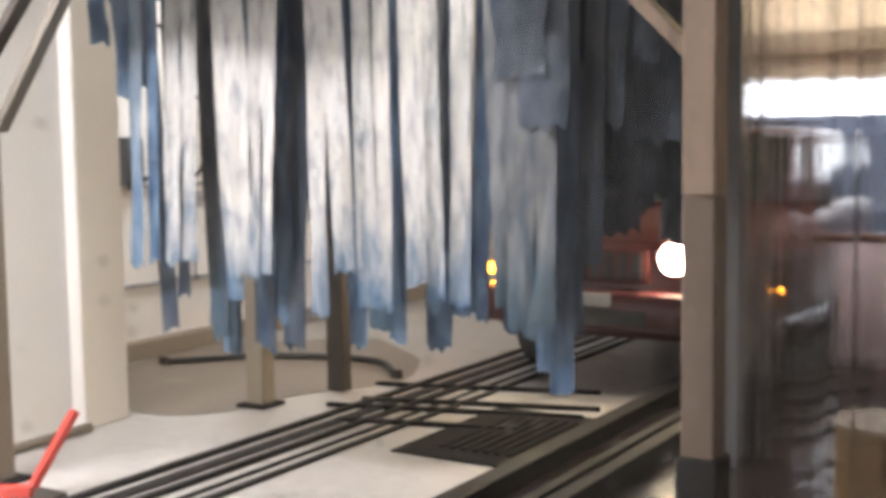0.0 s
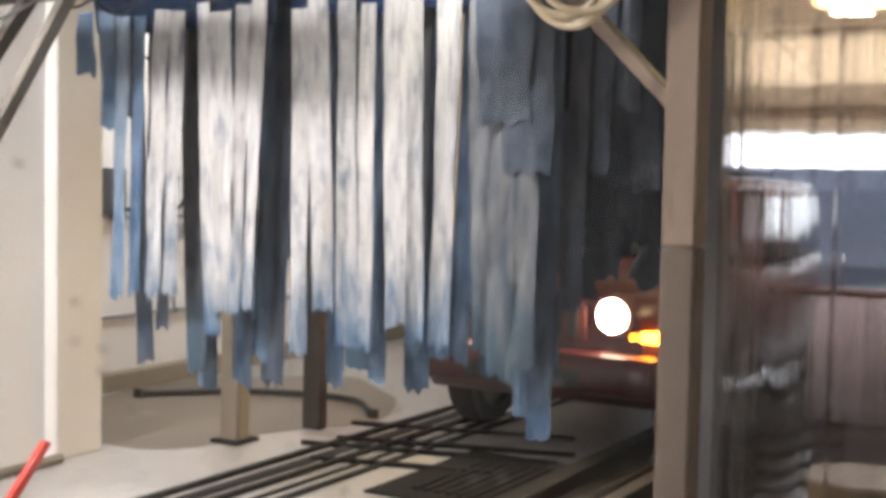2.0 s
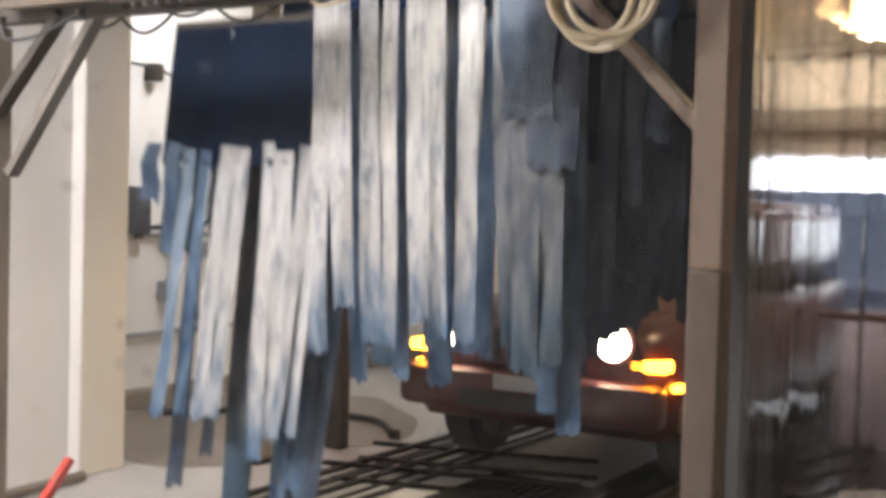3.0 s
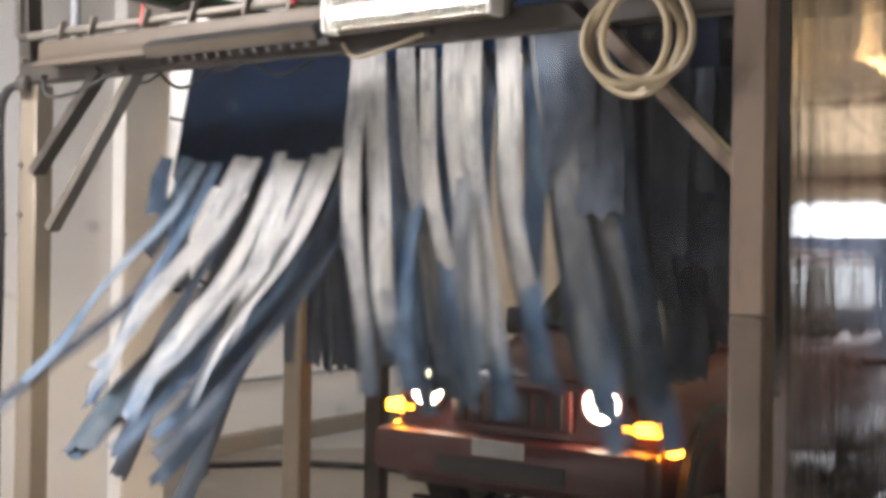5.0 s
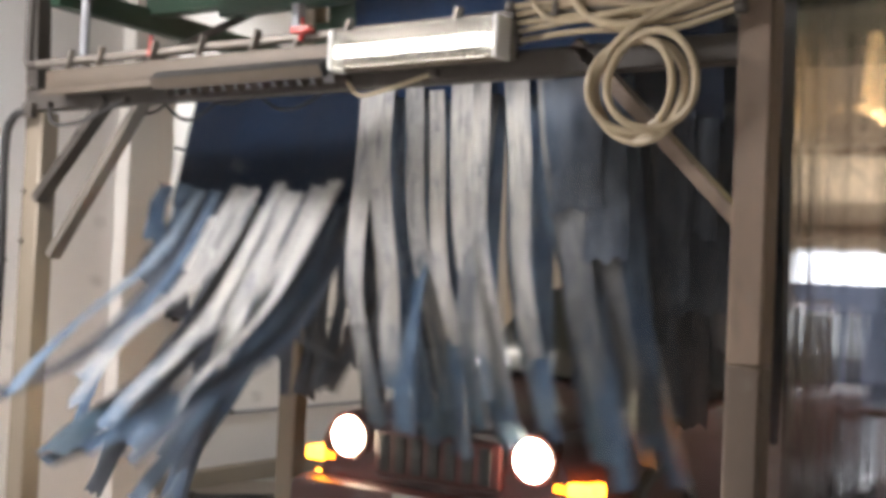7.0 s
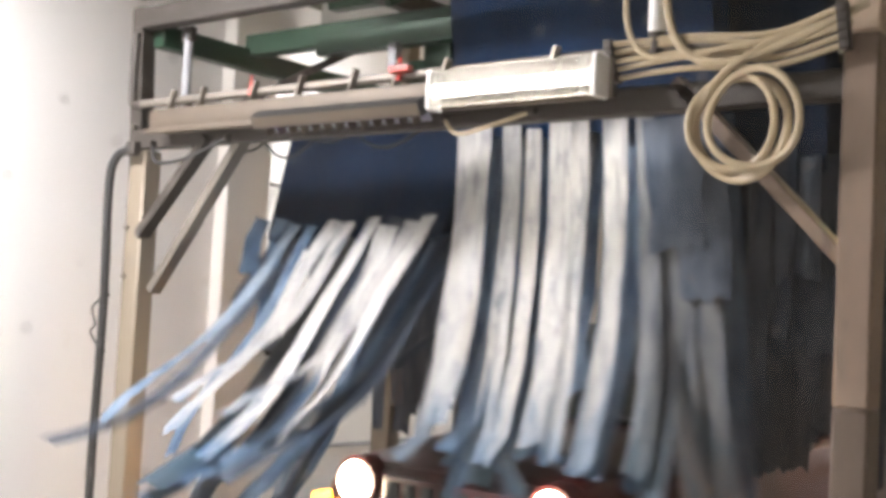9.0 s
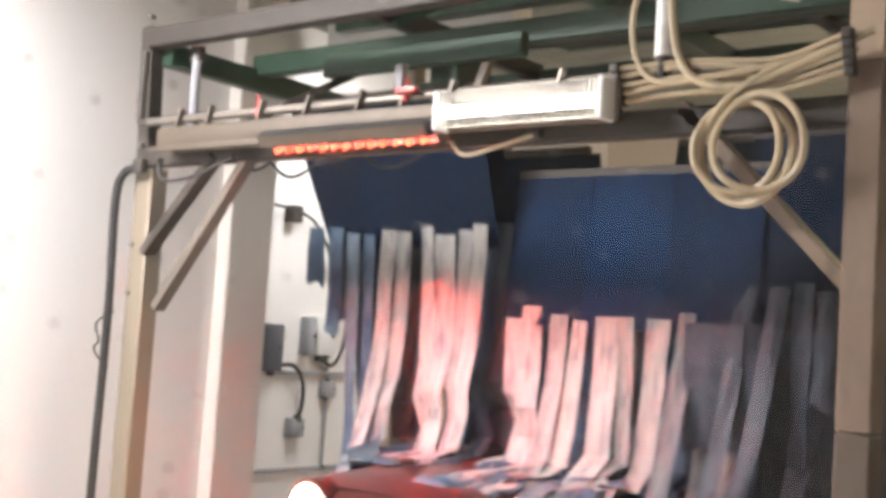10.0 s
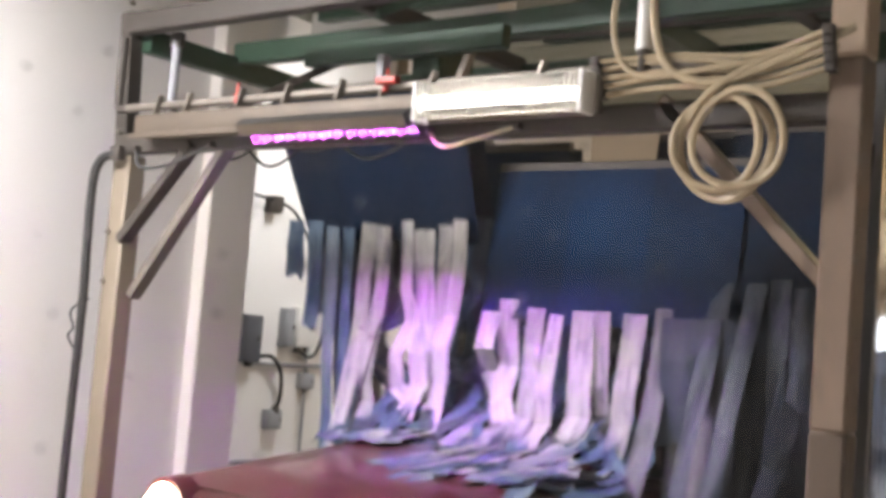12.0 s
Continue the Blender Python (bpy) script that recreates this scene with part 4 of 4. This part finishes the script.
rng = random.Random(5)
CLOTHS = []
for label, x0, x1, y, top, size, front, cut in (
        ("dark blue wash cloth slit into pale soapy strips, swinging", -4.74, -3.45, 4.56, 6.42, 1.0, STRIPW, -1),
        ("blue wash cloth slit into pale wet strips, swinging", -3.43, -2.1, 4.62, 7.06, 1.12, STRIPW, 0),
        # shade on this right-hand cloth is painted: darker sheet, navy strips
        ("dark blue wash cloth slit into grey strips, with shade painted into its colour", -2.2, -1.74, 4.78, 7.12, 0.7, STRIPN, 1),
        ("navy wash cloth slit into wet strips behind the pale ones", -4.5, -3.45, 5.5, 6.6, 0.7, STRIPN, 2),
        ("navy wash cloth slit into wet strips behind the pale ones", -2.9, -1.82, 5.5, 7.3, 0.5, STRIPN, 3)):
    c = thing("wash_curtain", label, "wash curtain", ((x0 + x1) / 2, y, BAR_Z), "wash curtain frames")
    w = x1 - x0
    part("hanger_bar", beam(B(), (-w / 2, 0, 0.02), (w / 2, 0, 0.02), 0.05, 0.05), DARKSTEEL, c, "dark steel hanger bar")
    sheets, tall = [], SHEET_H + {-1: 0.03, 2: 0.42, 3: 0.48}.get(cut, 0.0)
    n = max(1, round(w / 0.47))
    for k in range(n):
        a, b = -w / 2 + w * k / n + 0.004, -w / 2 + w * (k + 1) / n - 0.004
        for back in (0, 1):
            sb = B()
            grid = bmesh.ops.create_grid(sb, x_segments=10, y_segments=5, size=0.5)["verts"]
            for v in grid:
                u, h = v.co.x + 0.5, 0.5 - v.co.y
                v.co = Vector((a + (b - a) * u + (0.13 * h * (1 - u) if cut == -1 and k == 0 else 0), 0.006 * math.sin(9 * u + 5 * k) * (0.3 + h) - 0.03 + 0.15 * back, -tall * h - 0.012 * math.sin(7 * u + k) * h))
            bmesh.ops.solidify(sb, geom=sb.faces[:], thickness=0.006)
            sheets.append(part("cloth_sheet", sb, SHEET if cut in (0, 2) else SHEETSHADE, c, "dark blue uncut cloth"))
    strips = []
    pitch = 0.128
    count = round(w / pitch)
    for row in (0, 1, 2):
        for k in range(count):
            x = -w / 2 + w * (k + 0.5) / count + (0, 0.07, 0.03)[row] + rng.uniform(-0.025, 0.025)
            x = min(x, w / 2 - 0.05)
            length = rng.uniform(1.38, 1.6) if row == 0 else rng.uniform(1.58, 1.88)
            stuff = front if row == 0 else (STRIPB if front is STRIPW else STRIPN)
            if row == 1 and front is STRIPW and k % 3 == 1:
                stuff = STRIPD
            if row == 2 and k % 2 and cut != 1:
                continue
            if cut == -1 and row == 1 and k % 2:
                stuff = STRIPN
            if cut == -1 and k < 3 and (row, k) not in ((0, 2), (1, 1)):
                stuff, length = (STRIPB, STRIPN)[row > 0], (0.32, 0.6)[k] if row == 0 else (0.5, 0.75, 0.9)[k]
            elif cut == -1 and k < 5 and row == 0:
                stuff = (STRIPL, STRIPB, STRIPG)[k - 2]
            # lamp light fading to the right is painted as darker strip cloth
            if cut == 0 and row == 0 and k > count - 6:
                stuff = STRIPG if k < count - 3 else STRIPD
            elif stuff is STRIPW and k % 3 == 2:
                stuff = STRIPG
            if cut == 1 and row == 0:
                length = (1.62, 1.35, 0.8, 0.5)[k % 4]
            if cut == 1 and row > 0:
                length = rng.uniform(0.7, 1.05)
            if cut == 2:
                length = rng.uniform(0.72, 0.96)
            if cut == 3:
                length = rng.uniform(0.6, 0.98)
            wide = rng.uniform(0.07, 0.122) if row == 0 else rng.uniform(0.09, 0.14)
            if cut == 3:
                wide += 0.04
            strips.append([x, (-0.05, 0.1, 0.2)[row], length, stuff, wide, rng.uniform(-0.35, 0.35), rng.uniform(0.7, 1.4)])
    if cut == 0:
        strips.append([0.5, -0.09, 0.56, STRIPN, 0.25, 0.05, 0.9])
        strips.append([0.6, -0.07, 0.77, STRIPN, 0.22, -0.08, 1.1])
    CLOTHS.append([c, x0, x1, y, top, size, sheets, strips, tall])


def strip_mesh(i, n, length, width, stuff, seed):
    """The i-th of n rigid pieces of a cloth strip, a little cupped, hanging down from its upper edge."""
    r = random.Random(seed)
    bm = B()
    uv = bm.loops.layers.uv.new("along")
    cup, wave, p1, p2 = r.uniform(-0.016, 0.016), r.uniform(0.003, 0.008), r.uniform(0, 6), r.uniform(2, 5)
    ends = [r.uniform(0, 0.05) for _ in range(7)]
    grid = bmesh.ops.create_grid(bm, x_segments=5, y_segments=3, size=0.5)["verts"]
    where = {}
    for v in grid:
        u, h = v.co.x, 0.5 - v.co.y
        along = (i + h) / n
        cut = ends[round((u + 0.5) * 5)] if i == n - 1 and h > 0.9 else 0
        side = width * (1 + 0.1 * math.sin(p1 + 5 * along))
        v.co = Vector((u * side, cup * (4 * u * u - 0.5) + wave * math.sin(p1 + p2 * along * 3 + 5 * u), -(length + 0.012) * h + 0.006 + cut))
        where[v] = (u * side + seed * 0.37, along * length * n)
    for f in bm.faces:
        for lp in f.loops:
            lp[uv].uv = where[lp.vert]
    bmesh.ops.solidify(bm, geom=bm.faces[:], thickness=0.006)
    return mesh("strip_piece", bm, stuff, True)


def build_strips():
    seed = 0
    for c, x0, x1, y, top, size, sheets, strips, tall in CLOTHS:
        for s in strips:
            x, dy, length, stuff, width, twist, drag = s
            pieces = []
            seed += 1
            n = LINKS if length > 1 else 3
            for i in range(n):
                ob = new("cloth_strip" if i == 0 else "strip_length", strip_mesh(i, n, length / n, width, stuff, seed))
                ob.parent = c if i == 0 else pieces[0]
                pieces.append(ob)
            s.append(pieces)


build_strips()


def swing(dt=1 / 120):
    """Lets the cloth swing: hanging chains with air drag, driven by the bars and lying on the car where they meet it."""
    roots, owner = [], []
    for gi, g in enumerate(CLOTHS):
        for s in g[7]:
            roots.append(s)
            owner.append(gi)
    owner = np.array(owner)
    n = len(roots)
    length = np.array([s[2] for s in roots])
    links = np.array([len(s[7]) for s in roots])
    seg = length / links
    drag = np.array([s[6] * (3.5 if s[2] < 1 else 1) for s in roots])
    tall = np.array([g[8] for g in CLOTHS])[owner] - np.array([0.02 + 0.25 * abs(s[5]) for s in roots])
    lean = np.array([s[5] * 0.17 for s in roots])
    short = (length < 1)[:, None, None]
    off0 = np.array([s[0] for s in roots])
    late = (drag - 1.05) * 0.2
    beat = np.array([s[5] * 9 for s in roots])[:, None]
    edge = np.where(owner == 0, np.clip(-0.1 - off0, 0, 1) * 1.1, np.where(owner == 1, -0.42 * np.clip(off0 + 0.3, 0, 1), 0))[:, None]
    when = np.where(owner == 0, 0.14, -0.25)[:, None]
    lead = np.where(owner == 1, 0.04, -0.01)
    big = np.array([g[5] for g in CLOTHS])[owner] * (1.12 - 0.4 * (drag - 0.7)) * np.where(owner == 0, 0.95, 0.92)
    bars = np.array([[(g[1] + g[2]) / 2, g[3], BAR_Z] for g in CLOTHS])
    off = np.array([[s[0], s[1], 0] for s in roots])
    ang, vel = np.zeros(len(CLOTHS)), np.zeros(len(CLOTHS))
    P = np.zeros((n, LINKS + 1, 3))
    for i in range(LINKS + 1):
        P[:, i] = (bars + [(0, *hanger(0, g[4], g[5])) for g in CLOTHS])[owner] + off + np.outer(-tall - seg * i, (0, 0, 1))
        P[:, i, 0] += lean * seg * i
    Q = P.copy()
    down = np.arange(LINKS + 1)
    out = []
    steps = round(12 / dt)
    before = [hanger(0, g[4], g[5]) for g in CLOTHS]
    v_before = [0.0] * len(CLOTHS)
    for k in range(steps + 1):
        t = k * dt
        now = [hanger(t, g[4], g[5]) for g in CLOTHS]
        for gi in range(len(CLOTHS)):
            v = (now[gi][0] - before[gi][0]) / dt
            acc = (v - v_before[gi]) / dt
            v_before[gi] = v
            vel[gi] += dt * (-9.8 / 1.05 * math.sin(ang[gi]) - acc / 1.05 * math.cos(ang[gi]) - 2.2 * vel[gi])
            ang[gi] += dt * vel[gi]
        before = now
        move = np.array([(0, a, b) for a, b in now])
        s_, c_ = np.sin(ang[owner]), np.cos(ang[owner])
        top = bars[owner] + move[owner]
        root = top + np.stack([off[:, 0], off[:, 1] * c_ + tall * s_, off[:, 1] * s_ - tall * c_], 1)
        if t >= START - 0.1:
            V = (P - Q) * np.exp(-dt * (4.0 * drag))[:, None, None]
            Q = P.copy()
            P = P + V
            P[:, :, 2] -= 9.8 * dt * dt
            P[:, :, 0] += dt * dt * 9.8 * lean[:, None] + dt * dt * 0.9 * np.sin(2.1 * t + 5 * off[:, :1] + 3 * off[:, 1:2])
            going = min(1.0, max(0.0, (t - START) / 2.5))
            ph = np.array([phase(t, g[4]) for g in CLOTHS])[owner][:, None]
            fan = going * np.clip(np.cos(math.tau * (ph - when)), 0, 1)
            splay = np.where(owner == 0, 3.0, 0.8)[:, None] * edge * fan * (0.6 + 0.4 * np.cos(beat))
            fall = seg[:, None] * down / np.sqrt(1 + splay ** 2)
            hang = root[:, None, :] - np.stack([splay * fall, 0 * fall, fall], 2)
            P = np.where(short, P + 0.06 * (hang - P), P)
            # the momentum of the whole curtain: outward while its bar drops, inward while it rises
            q = np.sin(math.tau * (ph + lead[:, None] - late[:, None] - 0.11 * (down / LINKS) ** 1.5))
            th = -going * big[:, None] * (0.72 * q + 0.18 * q * q) * (0.62 + 0.62 * down / LINKS)
            th = th + going * 0.16 * np.sin(math.tau * (1.25 * down / LINKS - 1.1 * t) + beat) * (0.3 + down / LINKS)
            th = np.where(th > 0, th * min(1.0, max(0.2, nose(t) - 3.95)), th)
            th = th - 0.7 * np.clip(1 + th / 0.45, 0, 1) * (down / LINKS) ** 2 * min(1.0, max(0.0, (4.7 - nose(t)) / 0.5)) * (np.abs(root[:, :1] + 3.27) < 0.95)
            step = seg[:, None] * np.stack([0.9 * lean[:, None] - edge * fan + 0 * th, np.sin(th), -np.cos(th)], 0)
            aimed = root[:, None, :] + np.cumsum(step, 2).transpose(1, 2, 0) - step[:, :, :1].transpose(1, 2, 0)
            P = np.where(short, P, P + 0.07 * (aimed - P))
            front = nose(t)
            for _ in range(8):
                P[:, 0] = root
                for i in range(LINKS):
                    d = P[:, i + 1] - P[:, i]
                    r = np.linalg.norm(d, axis=1) + 1e-9
                    k2 = ((r - seg) / r)[:, None] * d
                    if i == 0:
                        P[:, 1] -= k2
                    else:
                        P[:, i] += 0.35 * k2
                        P[:, i + 1] -= 0.65 * k2
                for i in range(LINKS - 1):
                    d = P[:, i + 2] - P[:, i]
                    r = np.linalg.norm(d, axis=1) + 1e-9
                    k2 = (np.minimum(r - 1.75 * seg, 0) / r)[:, None] * d
                    P[:, i + 2] -= 0.25 * k2
                    if i:
                        P[:, i] += 0.2 * k2
                s = P[:, :, 1] - front
                inside = (np.abs(P[:, :, 0] + 3.27) < 0.88) & (s > -0.06) & (s < 4.3)
                surf = np.where(np.abs(P[:, :, 0] + 3.27) < 0.7, hood_top(s), hood_top(s) - 0.05) + 0.03
                deep = surf - P[:, :, 2]
                lift = inside & (deep > 0) & (deep < 0.3)
                push = inside & (deep >= 0.3) & (s < 0.6)
                P[:, :, 2] = np.where(lift, surf, P[:, :, 2])
                P[:, :, 1] = np.where(push, front - 0.06, P[:, :, 1])
                Q = np.where(lift[:, :, None], Q * 0.9 + 0.1 * (P + np.array((0, 0.335 * dt, 0))), Q)
                P[:, :, 2] = np.maximum(P[:, :, 2], 0.03)
        else:
            P[:, 0] = root
        if k % round(0.1 / dt) == 0 and (t < 0.01 or t > START - 0.08):
            out.append((round(t, 3), move.copy(), ang.copy(), P.copy()))
    return roots, owner, bars, out


def aim(a, b, twist):
    """The pose of a strip piece that hangs from a towards b."""
    z = Vector(a) - Vector(b)
    z.normalize()
    x = Vector((1, 0, 0)) - z * z.x
    x.normalize()
    y = z.cross(x)
    m = Matrix((x, y, z)).transposed().to_4x4()
    m.translation = a
    return m @ pose(0, 0, 0, 0, 0, twist)


def motions():
    walk(CAR, [(0, pose(-3.27, nose(0), 0)), (12, pose(-3.27, nose(12), 0))])
    for w, sx, y in WHEELS:
        walk(w, [(0.5 * k, pose(sx * 0.75, y, 0.36, math.degrees(0.335 * 0.5 * k / 0.36))) for k in range(25)])
    # roller turns stand in for the colour changes of the LEDs
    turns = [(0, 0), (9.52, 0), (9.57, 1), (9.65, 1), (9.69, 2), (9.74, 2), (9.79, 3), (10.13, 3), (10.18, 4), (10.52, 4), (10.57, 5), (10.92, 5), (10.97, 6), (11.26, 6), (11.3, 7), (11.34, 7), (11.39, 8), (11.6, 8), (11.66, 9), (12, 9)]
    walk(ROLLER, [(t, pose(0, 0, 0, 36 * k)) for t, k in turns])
    roots, owner, bars, out = swing()
    for gi, g in enumerate(CLOTHS):
        c, sheets = g[0], g[6]
        walk(c, [(t, pose(*(bars[gi] + mv[gi]))) for t, mv, an, P in out])
        for sh in sheets:
            walk(sh, [(t, pose(0, 0, 0, math.degrees(an[gi]))) for t, mv, an, P in out])
    for k, s in enumerate(roots):
        pieces, rows = s[7], [[] for _ in s[7]]
        for t, mv, an, P in out:
            home = Matrix.Translation(-Vector(bars[owner[k]] + mv[owner[k]]))
            first = None
            for i in range(len(pieces)):
                m = home @ aim(P[k, i], P[k, i + 1], s[5] * 40 * (i + 1) / len(pieces))
                if first is None:
                    first = m
                    rows[0].append((t, m))
                else:
                    rows[i].append((t, first.inverted() @ m))
        for ob, r in zip(pieces, rows):
            walk(ob, r)


motions()
